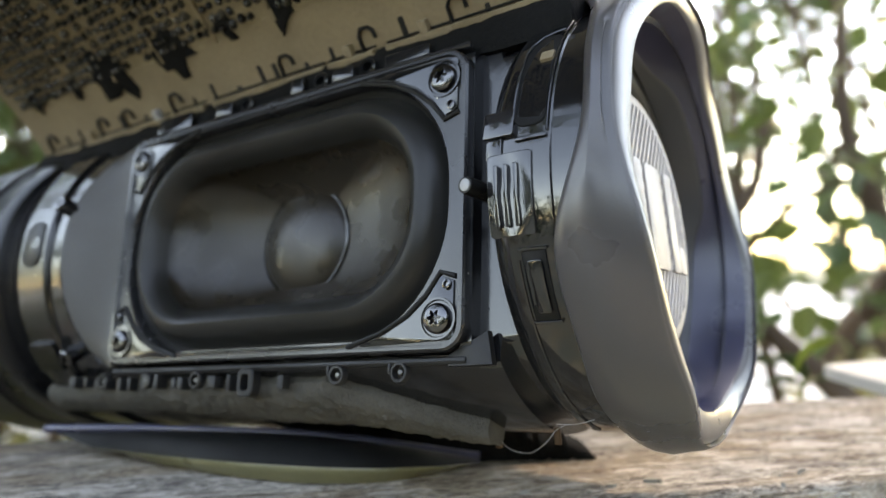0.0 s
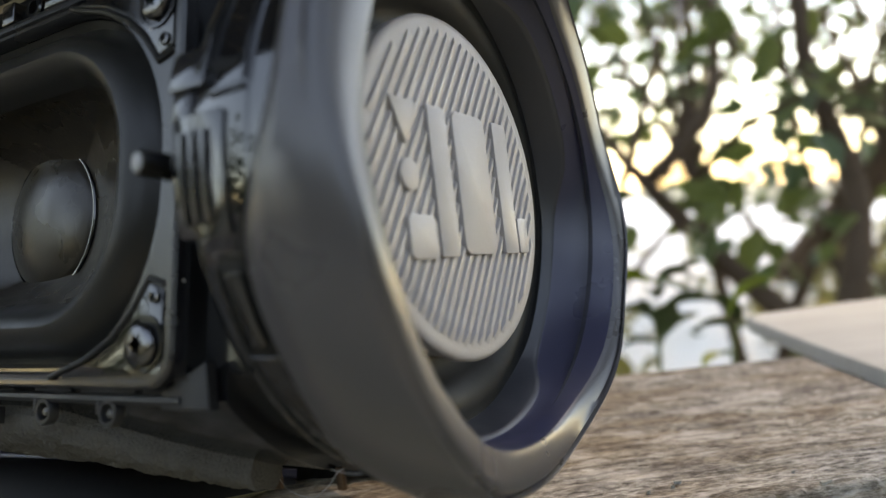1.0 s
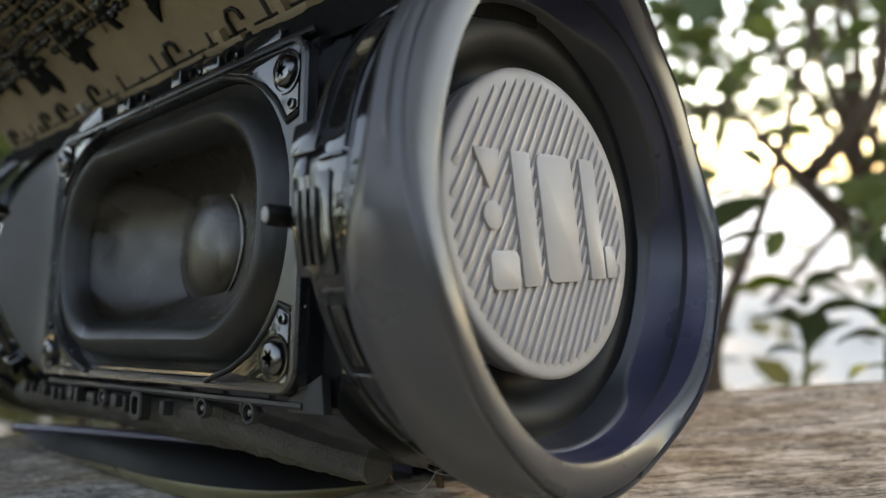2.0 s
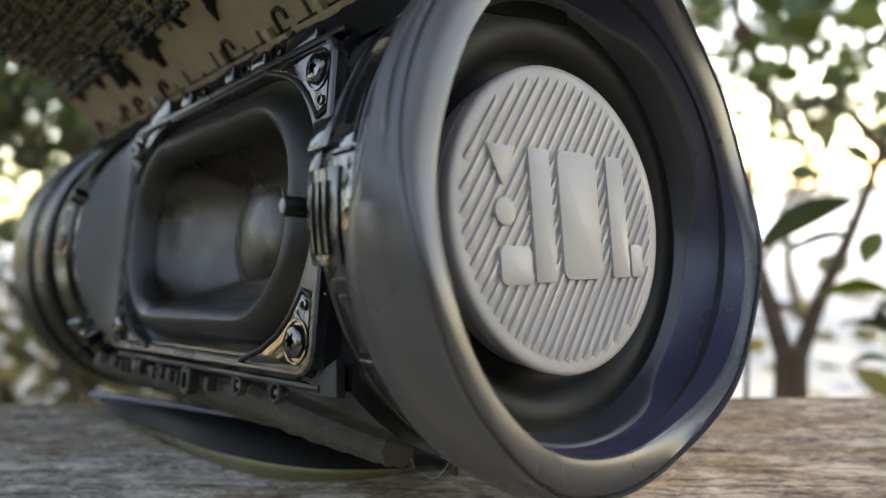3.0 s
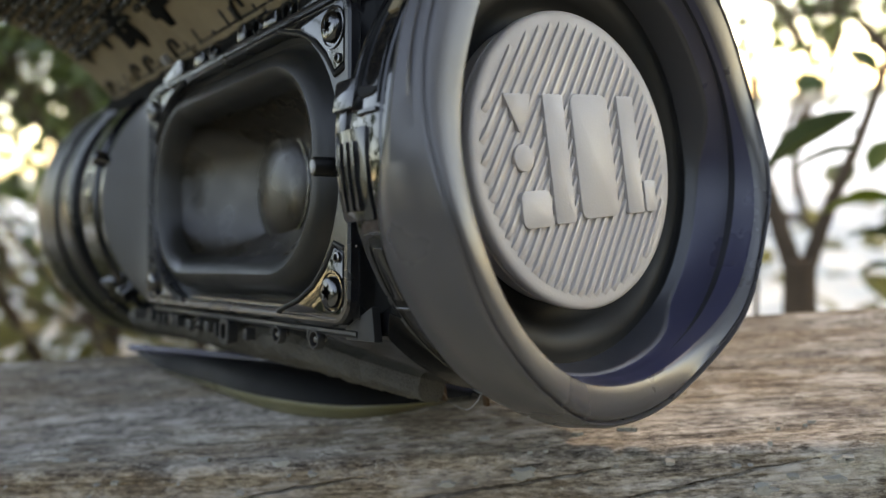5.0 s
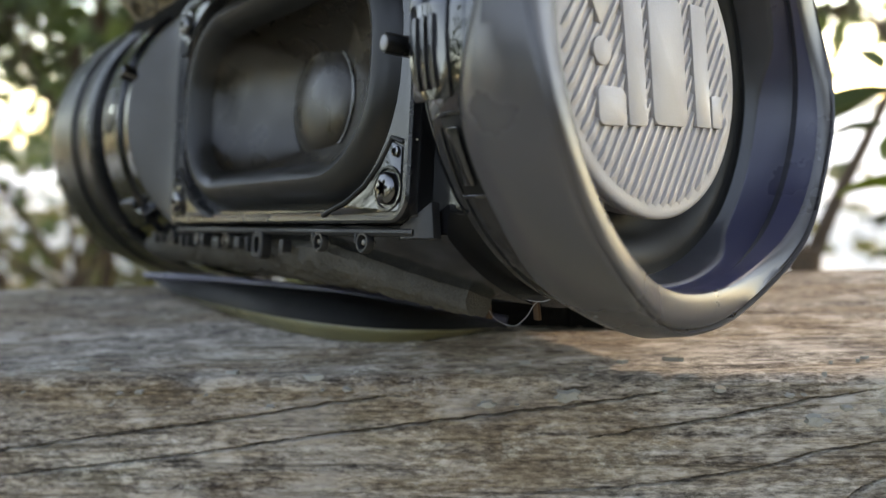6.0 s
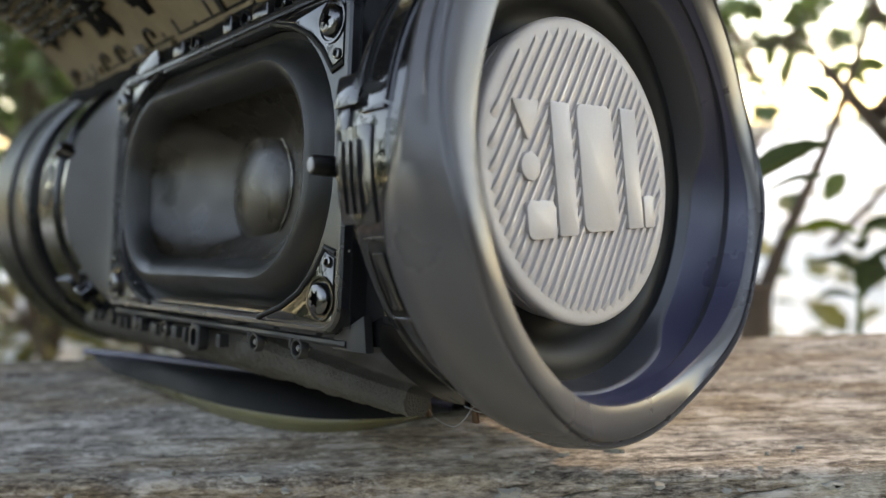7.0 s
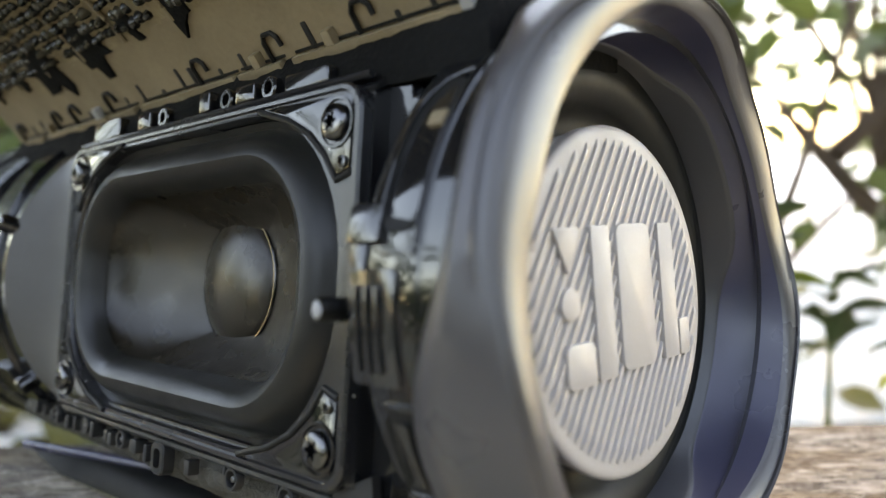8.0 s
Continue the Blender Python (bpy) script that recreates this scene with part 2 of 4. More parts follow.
def spline(pts, t):
    """A smooth curve through a few points, t from 0 to 1."""
    k = min(int(t * (len(pts) - 1)), len(pts) - 2)
    f = t * (len(pts) - 1) - k
    p = [Vector(pts[min(max(k + j, 0), len(pts) - 1)]) for j in (-1, 0, 1, 2)]
    return 0.5 * (2 * p[1] + (p[2] - p[0]) * f + (2 * p[0] - 5 * p[1] + 4 * p[2] - p[3]) * f * f + (3 * p[1] - p[0] - 3 * p[2] + p[3]) * f ** 3)


# ---- ground and timber ----
gr = bmesh.new()
bmesh.ops.create_grid(gr, x_segments=60, y_segments=60, size=40)
for v in gr.verts:
    v.co.z = -0.45 + 0.05 * noise.noise(v.co * 0.7)
ground = tagged(part("ground", gr, SOIL), "dry pale garden soil with sparse dry grass", "ground", kind="structure")

PAVING = surface("pale_concrete_paving", (0.84, 0.82, 0.78), 0.85, vary=0.08, grain=40, patch=1.5, bump=0.3, spec=0.2)
pv = prism([(-7000, 1300), (-2000, 1150), (2500, 1200), (7000, 1400), (7000, 14000), (-7000, 14000)], -440, -375, lambda p: p, 8.0)
paving = tagged(part("pavement", pv, PAVING), "pale sunlit concrete paving behind the shrubs", "pavement", kind="structure")

CRACKS = [
    [(-90, -19), (-65, -15.4), (-39, -11.8), (-16, -8.8), (3, -5.6), (20, -3.4)],
    [(-90, -25), (-58, -21.1), (-27, -17.1), (-2, -13.2), (30, -8.9), (53, -6.1), (73, -2.7)],
    [(55, -13), (81, -8.6), (96, -5.3), (111, -2.4)],
    [(40, -26), (71, -22.5), (87, -19.6), (101, -15.5), (113, -13), (135, -9)],
    [(-60, -40), (-10, -33), (40, -30), (75, -28)],
]


def crack_depth(x, z):
    d = 0.0
    for k, line in enumerate(CRACKS):
        for (x0, z0), (x1, z1) in zip(line, line[1:]):
            if x0 <= x < x1:
                zz = z0 + (z1 - z0) * (x - x0) / (x1 - x0) + 0.35 * noise.noise(Vector((x * 0.25, k * 7.0, 0)))
                w = 0.30 * min(1, (x - line[0][0]) / 12, (line[-1][0] - x) / 12)
                if w > 0 and abs(z - zz) < w:
                    d = max(d, 3.6 * (1 - abs(z - zz) / w))
    return d


def timber():
    """A sawn post lying flat: rounded, worn arris, raised fibres, open drying cracks along its face."""
    front_y, back_y, low = 151.5, 243.0, -95.0
    sec = []
    for i in range(200):
        sec.append((front_y, low + (-1.8 - low) * (i / 200) ** 0.55))
    for i in range(10):
        a = radians(9 * i)
        sec.append((front_y + 1.8 - 1.8 * math.cos(a), -1.8 + 1.8 * math.sin(a)))
    for i in range(130):
        sec.append((front_y + 1.8 + (back_y - 4.8 - front_y) * i / 130, 0.0))
    for i in range(8):
        a = radians(90 - 90 * i / 7)
        sec.append((back_y - 3 + 3 * math.cos(a), -3 + 3 * math.sin(a)))
    sec += [(back_y, low)]
    xs = [-900, -600, -400, -300, -220] + [-160 + 0.8 * i for i in range(400)] + [165 + 5 * i for i in range(28)] + [320, 400, 600, 900]
    rings = []
    for x in xs:
        ring = []
        for y, z in sec:
            q = Vector((x * 0.02, y * 0.35, z * 0.35))
            d = 0.45 * noise.noise(q) + 0.30 * noise.noise(Vector((x * 0.06, y * 1.1, z * 1.1 - 0.12 * x))) + 0.5 * noise.noise(Vector((x, y, z)) * 0.03)
            rag = max(0.0, 1 - math.hypot(y - front_y, z) / 7) * (0.5 + 2.4 * noise.noise(Vector((x * 0.12, 3, 0))) + 0.9 * noise.noise(Vector((x * 0.5, 8, 0))))
            if z > -1.8 and front_y + 1.8 < y < back_y - 3:
                ring.append((x, y, z + d - 0.35 - 0.3 * rag))
            elif y <= front_y + 1.8:
                k = crack_depth(x, z) if y == front_y else 0
                kn = math.hypot((x - 117) * 0.8, z + 31)
                d -= 1.8 * max(0, 1 - abs(kn - 10.5) / 0.6)
                ring.append((x, y - d + k + 0.4 + 0.5 * rag, z - 0.5 * rag))
            else:
                ring.append((x, y, z))
        rings.append(ring)
    return loft(rings, True, (True, True))


beam = tagged(part("timber_beam", timber(), WOOD), "weathered grey-brown timber beam with long drying cracks", "beam", kind="structure")



def lichen():
    """Pale crusts of lichen, scattered thin along the worn arris and the face below it."""
    rr = random.Random(77)
    bm = bmesh.new()
    for k in range(70):
        x = rr.uniform(-130, 170)
        r = 0.3 + 1.7 * rr.random() ** 3
        on_top = rr.random() < 0.55
        far = 11 * rr.random() ** 1.8
        ring, rim = [], []
        for i in range(11):
            a = 2 * math.pi * i / 11
            q = r * rr.uniform(0.55, 1.25)
            u, v = 1.7 * q * math.cos(a), 0.7 * q * math.sin(a)
            base = (x + u, 153.4 + far + v, -0.9) if on_top else (x + u, 152.6, -2.4 - far + v)
            over = (x + 0.8 * u, 153.4 + far + 0.8 * v, 0.18) if on_top else (x + 0.8 * u, 151.0, -2.4 - far + 0.8 * v)
            ring.append(bm.verts.new(Vector(base) * MM))
            rim.append(bm.verts.new(Vector(over) * MM))
        for i in range(11):
            bm.faces.new((ring[i], ring[(i + 1) % 11], rim[(i + 1) % 11], rim[i]))
        bm.faces.new(rim)
    bmesh.ops.recalc_face_normals(bm, faces=bm.faces)
    return bm


LICHEN = surface("pale_lichen", (0.25, 0.24, 0.21), 0.95, vary=0.25, grain=1800, patch=300, bump=0.8, spec=0.1)
tagged(part("lichen", lichen(), LICHEN, beam, "pale grey lichen crusts"), kind="stuff")

for px in (-720, 720):
    part("support_post", prism(rounded(45, 38, 4, 3, px, 197), -460, -94.0, lambda p: p, 2.0), WOOD, beam)

bm = prism([(193, 172), (194, 200), (199, 240), (206, 280), (209, 288), (216, 291), (260, 298), (330, 305), (330, 172), (260, 168), (200, 168)], -0.6, 4.6, lambda p: p, 1.6)
board = tagged(part("bleached_board", bm, BOARD), "pale sun-bleached board lying across the timber beam", "board")

# ---- the loudspeaker ----
AX = Matrix.Rotation(radians(-41.1), 4, "Z") @ Matrix.Rotation(radians(-4.5), 4, "Y")
SPK = Matrix.Translation((0.0688, 0.14926, 0.0596)) @ AX
speaker = thing("portable_speaker", SPK, "opened black cylindrical portable loudspeaker with grey rubber end ring", "loudspeaker")


def polar(x, r, deg):
    """Axial place, radius and angle (0 faces the viewer's side, 90 is up)."""
    a = radians(deg)
    return (x, -r * math.cos(a), r * math.sin(a))


def wrapped(p):
    """(axial, angle, radius) to the speaker's own axes."""
    return polar(p[0], p[2], p[1])


def face(p):
    """(along, across, height) on the flat driver face to the speaker's own axes."""
    u, w, h = p
    return (u - 78.5, -0.978 * (34.7 + h) + 0.207 * w, 0.207 * (34.7 + h) + 0.978 * w)


def turned(profile, n=96, a0=0.0, a1=360.0):
    full = a1 - a0 >= 359.9
    m = n if full else n + 1
    return loft([[polar(x, r, a0 + (a1 - a0) * i / n) for i in range(m)] for x, r in profile], full)


def shell():
    """Body tube with the flat seat for the driver cut into its side."""
    rings = []
    stations = [(-150.5, 45.5, 0)] + [(-149.5 + 0.75 * k, 45.5, 33.9) for k in range(21)]
    stations += [(-133, 45, 34.0), (-128.2, 45, 34.0), (-128, 45, 12.0), (-80, 45, 12.0), (-29, 45, 12.0), (-28.8, 45, 34.0), (-23.4, 45, 34.0), (-23.2, 45, 31.0), (-18.9, 45, 31.0), (-18.6, 42, 31.0), (-15.0, 42, 31.0)]
    for x, r, cut in stations:
        ring = []
        reach = 60.0 if x > -133 else 32.0 * math.sqrt(max(0.0, 1 - ((-132.5 - x) / 12.4) ** 2))
        for i in range(288):
            p = Vector(polar(x, r, 1.25 * i))
            if cut:
                d = -0.978 * p.y + 0.207 * p.z
                w = abs(0.207 * p.y + 0.978 * p.z)
                floor_ = 34.0 if cut < 20 and w > 27.8 else cut
                if d > floor_ and w < reach:
                    p.y += 0.978 * (d - floor_)
                    p.z -= 0.207 * (d - floor_)
            ring.append(tuple(p))
        rings.append(ring)
    return loft(rings)


part("body_shell", shell(), SATIN, speaker, "black plastic body tube")
part("collar", turned([(-15.2, 41), (-15.0, 42.2), (-14.6, 42.6), (-12.4, 44.0), (-11.2, 44.5), (-2.6, 44.5), (-2.3, 44.2), (6, 44.2), (6.2, 40)]), GLOSS, speaker, "glossy black collar")
far_cap = part("far_end_cap", turned([(-150.3, 45.0), (-150.6, 46.2), (-151.2, 46.7), (-164, 46.6), (-165.5, 45.4), (-177, 45.2), (-177.2, 0.5)]), CAPM, speaker, "dull black far end cap")
part("far_ring", turned([(-176.0, 45.0), (-176.6, 46.4), (-178.5, 47.1), (-187, 47.6), (-188, 47.0), (-194, 47.3), (-195, 48.2), (-206, 48.9), (-216, 48.9), (-221, 48.2), (-224.5, 45.5), (-225.5, 41), (-217, 37), (-216, 0.5)]), RINGB, speaker, "black rubber far end ring")
for i in range(9):
    part("rib", prism(rounded(0.55, 5.2, 0.5, 2, -161.5 + 1.25 * i, -24), 46.3, 48.4, wrapped, 0.3), CAPM, far_cap)
part("pocket", prism(rounded(4.6, 8.0, 4.2, 8, -157.5, 15), 46.3, 47.0, wrapped, 0.1), BLACKR, far_cap)
for a in (26.5, -24):
    bolt = part("boss", loft([[wrapped((-145.5 + r * math.cos(t * math.pi / 8), a + r * math.sin(t * math.pi / 8) * 1.2, h)) for t in range(16)] for r, h in ((2.4, 44), (2.3, 49.2), (1.9, 49.6), (1.0, 49.6), (0.9, 48.0), (0.05, 48.0))]), STEEL, far_cap)

# side plate beyond the driver: a matte ramp that rises from the flat face to the tube
rows_ = []
for i in range(41):
    w = 31.0 * math.sin(math.pi * (i / 40 - 0.5) * 0.98)
    reach = 12.0 * math.sqrt(max(0.0, 1 - (w / 32.0) ** 2))
    top = math.sqrt(45.7 ** 2 - w * w) - 34.7
    rows_.append([(-54.0 - reach * t, w, 0.3 + (top - 0.3) * t ** 1.4) for t in [k / 14 for k in range(15)]] + [(-54.0 - reach, w, -8), (-54.0, w, -8)])
part("side_plate", loft(rows_, True, (True, True), face), MATTE, speaker, "matte grey half-moon plate")


# end ring: a thick rubber band with a flat lip; its edges wave round it
def waved(deg, mean, *pairs):
    """A value that waves round the axis: mean, then (times round, cosine, sine)."""
    v = mean
    for n, c, s_ in pairs:
        v += c * math.cos(radians(n * deg)) + s_ * math.sin(radians(n * deg))
    return v


def lip_edges(deg):
    """(axial, radius) of the ring's back edge, the lip's outer edge and the lip's inner edge."""
    back = (waved(deg, -2.6, (1, 2.8, 0.6), (2, 1.0, 0.2), (3, -0.3, 2.9), (4, -0.8, 0.0), (6, -0.2, 0.3), (9, -0.4, 0.5)), 47.3)
    outer = (waved(deg, 11.0, (1, 0.12, -0.65), (2, -0.42, -0.34), (3, 0.46, -1.88), (6, 0.16, 0.12), (9, 0.1, -0.3)), waved(deg, 46.47, (1, -0.52, 0.38), (3, -0.92, 0.17)))
    inner = (waved(deg, 10.2, (1, 1.04, -0.61), (2, -0.21, -0.19), (3, 0.11, -1.44), (6, -0.15, 0.0), (9, 0.05, -0.2)), waved(deg, 41.6, (1, -1.66, 0.2), (3, -0.26, -1.23)))
    return back, outer, inner


def end_ring():
    """Outer wall, crease, lip and inner wall, as rings from back to front and in again."""
    rings = [[] for k in range(27)]
    n = 240
    for i in range(n):
        a = 360.0 * i / n
        (xb, rb), (xo, ro), (xi, ri) = lip_edges(a)
        xs = 0.6 + 2.4 * math.tanh(2.4 * math.cos(radians(3 * (a - 272))))
        rs = 40.0 + 0.3 * (ri - 41.6)
        w = xo - xb
        pts = [(xb + 2.0, 44.0), (xb + 0.35, rb - 1.1), (xb, rb - 0.5), (xb + 0.35, rb), (xb + 0.18 * w, 48.0), (xb + 0.42 * w, 48.4), (xb + 0.7 * w, 0.5 * (48.4 + ro) + 0.2), (xo - 1.5, ro + 0.75), (xo - 0.55, ro + 0.42), (xo - 0.12, ro + 0.12),
               (xo - 0.02, ro - 0.12), (xo - 1.0, ro - 0.48), (xo - 0.25, ro - 0.95), (xo - 0.02, ro - 1.3)]
        for f, lift in ((0.38, 0.22), (0.58, 0.24), (0.78, 0.14), (0.92, 0.02)):
            pts.append((xo + (xi - xo) * f + lift, ro + (ri - ro) * f))
        pts += [(xi - 0.12, ri + 0.06), (xi - 0.55, ri - 0.16), (xi - 1.3, ri - 0.32), (0.5 * (xi + xs), 0.5 * (ri + rs) - 0.25), (xs + 0.35, rs + 0.12), (xs, rs - 0.12), (xs - 0.25, rs - 0.5), (xs - 0.9, rs - 0.75), (-4.6, 37.7)]
        for k, (x, r) in enumerate(pts):
            rings[k].append(polar(x, r, a))
    return rings


rr_ = end_ring()
ring_ob = part("end_ring", loft(rr_[:20]), RUBBER, speaker, "thick grey rubber end ring with wavy flat lip")
part("inner_wall", loft(rr_[19:24]), NAVY, ring_ob, "dark inner wall with the reflected sky's blue in its colour")
part("wall_step", loft(rr_[23:]), STEPM, ring_ob, "dark grey stepped inner wall")

# passive radiator in the end
radiator = part("passive_radiator", turned([(-3.4, 38.8), (-3.5, 37.4), (-3.0, 36.2), (-2.9, 34.6), (-3.6, 32.6), (-5.4, 30.8), (-6.8, 29.6), (-7.2, 28.0), (-7.2, 20), (-7.2, 0.3)]), BLACKR, speaker, "black rubber surround")


def disc_at(p):
    """(across to the right, up, out) on the disc, which sits a little off the axis and leans back."""
    return (0.7 + p[2] - 0.05 * p[1], p[0] - 1.6, p[1])


def circle(r, n=96):
    return [(r * math.cos(2 * math.pi * i / n), r * math.sin(2 * math.pi * i / n)) for i in range(n)]


plate = part("disc", loft([[disc_at((u, v, h)) for u, v in circle(r)] for r, h in ((26.4, -7), (26.9, -3.4), (26.5, -3.2), (26.5, -2.3), (27.3, -2.1), (27.35, -0.6), (27.1, -0.2), (26.6, 0.0), (25.9, 0.08), (15, 0.08), (0.05, 0.08))]), DISCM, radiator, "warm grey moulded disc with slanting relief")


def ridge(off):
    """One slanting relief line on the disc: steep on one flank, shallow on the other, thickened at its lower end."""
    d = Vector((0.66, 0.75))
    p = Vector((0.75, -0.66))
    h = math.sqrt(max(0, 25.0 ** 2 - off ** 2))
    if h < 2:
        return None
    rings = []
    n = max(8, int(1.3 * h))
    for i in range(n + 1):
        s = -h + 2 * h * i / n
        c = p * off + d * s
        end = min(1.0, (h - abs(s)) / 1.0 + 0.04)
        foot_ = max(0.0, 1 - abs(s + h - 1.2) / 1.6)
        top = 0.08 + 0.52 * end + 0.30 * foot_
        ring = []
        for q, z in ((-0.62 - 0.25 * foot_, 0.0), (-0.48 - 0.2 * foot_, top * 0.92), (-0.26, top), (0.35, top * 0.72), (1.12, 0.02)):
            ring.append(disc_at((c.x + p.x * q, c.y + p.y * q, z)))
        rings.append(ring)
    return loft(rings, False)


for i in range(25):
    bm = ridge(-24 + 2.0 * i)
    if bm:
        part("relief_line", bm, DISCM, plate)


# the emblem: plain raised shapes, turned a little clockwise
def emblem_at(p):
    c, s_ = math.cos(radians(5.3)), math.sin(radians(5.3))
    return disc_at((p[0] * c + p[1] * s_, -p[0] * s_ + p[1] * c, p[2]))


def bar_shape(x0, x1, y0, y1, r):
    return rounded((x1 - x0) / 2, (y1 - y0) / 2, r, 4, (x0 + x1) / 2, (y0 + y1) / 2)


SHAPES = [
    [(-19.3, 11.5), (-13.0, 11.5), (-12.9, 11.1), (-16.0, 4.9), (-16.5, 4.9), (-19.4, 11.1)],
    [(-16.1 + 2.4 * math.cos(math.pi * k / 12), 0.6 + 2.4 * math.sin(math.pi * k / 12)) for k in range(24)],
    bar_shape(-9.9, -4.7, -11.2, 11.7, 0.5),
    bar_shape(-18.0, -10.6, -11.4, -5.0, 1.4),
    bar_shape(-2.7, 7.9, -10.9, 11.9, 1.8),
    bar_shape(10.9, 15.9, -10.8, 11.9, 0.5),
    bar_shape(16.6, 20.2, -10.8, -4.6, 0.5),
]
for sh in SHAPES:
    part("emblem_shape", prism(sh, 0.02, 0.98, emblem_at, 0.2), DISCM, plate)

# ---- the driver in the flat face ----
driver = part("driver_frame", (lambda: loft([[(*p, h) for p in o] for o, h in (
    (rounded(54.6, 30.6, 5.0, 12), -4), (rounded(54.6, 30.6, 5.0, 12), 1.0), (rounded(54.2, 30.2, 4.6, 12), 1.5), (rounded(53.2, 29.6, 4.0, 12), 1.5), (rounded(52.9, 29.4, 4.0, 12), 0.9),
    (rounded(51.8, 29.35, 26.5, 12), 0.9), (rounded(50.6, 28.7, 26.0, 12), 1.0), (rounded(50.2, 28.4, 25.8, 12), 0.4), (rounded(50.0, 28.3, 25.6, 12), -3))], tf=face))(), FRAMEM, speaker, "satin black rectangular driver frame")
ins = [(0.2, -1.5), (1.2, -2.6), (2.2, -1.6), (3.4, 0.6), (5.0, 2.2), (6.8, 2.6), (8.4, 1.8), (9.8, -0.4), (10.8, -2.6)]
part("surround", loft([[(*p, h) for p in rounded(50.2 - d, 28.4 - d, max(25.8 - d, 6), 12)] for d, h in ins], tf=face), ROLL, driver, "black rubber roll surround")


CAP_U = -2.6


def cone():
    outer = rounded(40.2, 18.4, 15.6, 12)
    inner = []
    for u, w in outer:
        a = math.atan2(w * 1.6, u - CAP_U)
        inner.append((CAP_U + 14.2 * math.cos(a), 14.2 * math.sin(a)))
    rings = []
    for f in (0, 0.04, 0.12, 0.25, 0.4, 0.6, 0.78, 0.92, 1.0):
        h = -2.6 - 12.6 * f ** 0.62
        rings.append([(o[0] + (i[0] - o[0]) * f, o[1] + (i[1] - o[1]) * f, h) for o, i in zip(outer, inner)])
    return loft(rings, tf=face)


part("cone", cone(), CONE, driver, "matte black oblong cone")
part("dust_cap", loft([[(CAP_U + r * math.cos(2 * math.pi * i / 64), r * math.sin(2 * math.pi * i / 64), h) for i in range(64)] for r, h in ((13.9, -15.6), (13.6, -15.0), (12.6, -14.4), (10.6, -13.5), (8.2, -12.8), (5.4, -12.3), (2.6, -12.05), (0.05, -12.0))], tf=face), CONE, driver, "shallow domed black dust cap")
# bead modelled only to give the bright crescent where cone meets cap
part("highlight_bead", tube([face((CAP_U + 14.1 * math.cos(radians(a)), 14.1 * math.sin(radians(a)), -14.95)) for a in range(-118, 100, 6)], [0.12 + 0.3 * math.sin(math.pi * (a + 118) / 218) for a in range(-118, 100, 6)], 8), GLOSS, driver, "shiny bead added to draw the highlight crescent round the cap")
# corner gussets and screws
for sx in (1, -1):
    for sy in (1, -1):
        g = [(52.3, 28.6), (52.3, 17.5), (49.6, 16.4), (46.5, 20.6), (42.0, 24.4), (36.0, 27.4), (30.0, 28.9), (31.0, 29.2)]
        part("corner_gusset", prism([(sx * u, sy * w) for u, w in g], 0.5, 1.35, face, 0.2), GLOSS, driver)
        part("gusset_groove", tube([face((sx * u, sy * w, 1.0)) for u, w in ((52.6, 16.7), (49.2, 15.6), (46.0, 19.8), (41.5, 23.6), (35.5, 26.6), (29.0, 28.5), (27.0, 29.2))], 0.55, 8), BLACKR, driver)


def screw():
    n = 48
    def circ(r, h):
        return [(r * math.cos(2 * math.pi * i / n), r * math.sin(2 * math.pi * i / n), h) for i in range(n)]
    def star(r, h):
        return [((r + 0.38 * math.cos(12 * math.pi * i / n)) * math.cos(2 * math.pi * i / n), (r + 0.38 * math.cos(12 * math.pi * i / n)) * math.sin(2 * math.pi * i / n), h) for i in range(n)]
    return [circ(2.9, 1.2), circ(2.9, 1.9), circ(2.75, 2.4), circ(2.3, 2.75), star(1.25, 2.85), star(1.15, 2.75), star(1.1, 1.7), star(0.05, 1.65)]


for u, w in ((49.0, 24.4), (49.0, -24.6), (-49.0, -24.6), (-49.0, 24.4)):
    part("screw_well", loft([[(u + r * math.cos(2 * math.pi * i / 32), w + r * math.sin(2 * math.pi * i / 32), h) for i in range(32)] for r, h in ((4.1, 1.2), (4.0, 1.75), (3.6, 1.75), (3.4, 1.42), (0.05, 1.42))], tf=face), GLOSS, driver)
    part("screw", loft([[(u + x, w + y, h) for x, y, h in r] for r in screw()], tf=face), STEEL, driver, "star-recess steel screw")
for u, w in ((51.0, 18.2), (51.0, -18.2), (-51.0, -18.2)):
    part("locating_pip", loft([[(u + r * math.cos(2 * math.pi * i / 16), w + r * math.sin(2 * math.pi * i / 16), h) for i in range(16)] for r, h in ((1.0, 1.2), (0.95, 1.9), (0.6, 2.0), (0.5, 1.5), (0.05, 1.5))], tf=face), STEEL, driver)

# ---- details on the collar ----
def on_collar(name, outline, lo, hi, mat_, label="", parent=None, bevel=0.2):
    return part(name, prism(outline, lo, hi, wrapped, bevel), mat_, parent or speaker, label)


DEG = 180 / math.pi / 45.0
def patch(x0, x1, a0, a1, r=0.6, n=3):
    """A rounded patch on the collar; a is in degrees."""
    o = rounded((x1 - x0) / 2, (a1 - a0) / 2 / DEG, r, n)
    res = []
    for (u, v), (u2, v2) in zip(o, o[1:] + o[:1]):
        k = max(1, int(math.hypot(u2 - u, v2 - v) / 2.5))
        res += [(u + (u2 - u) * j / k, v + (v2 - v) * j / k) for j in range(k)]
    return [((x0 + x1) / 2 + u, (a0 + a1) / 2 + v * DEG) for u, v in res]


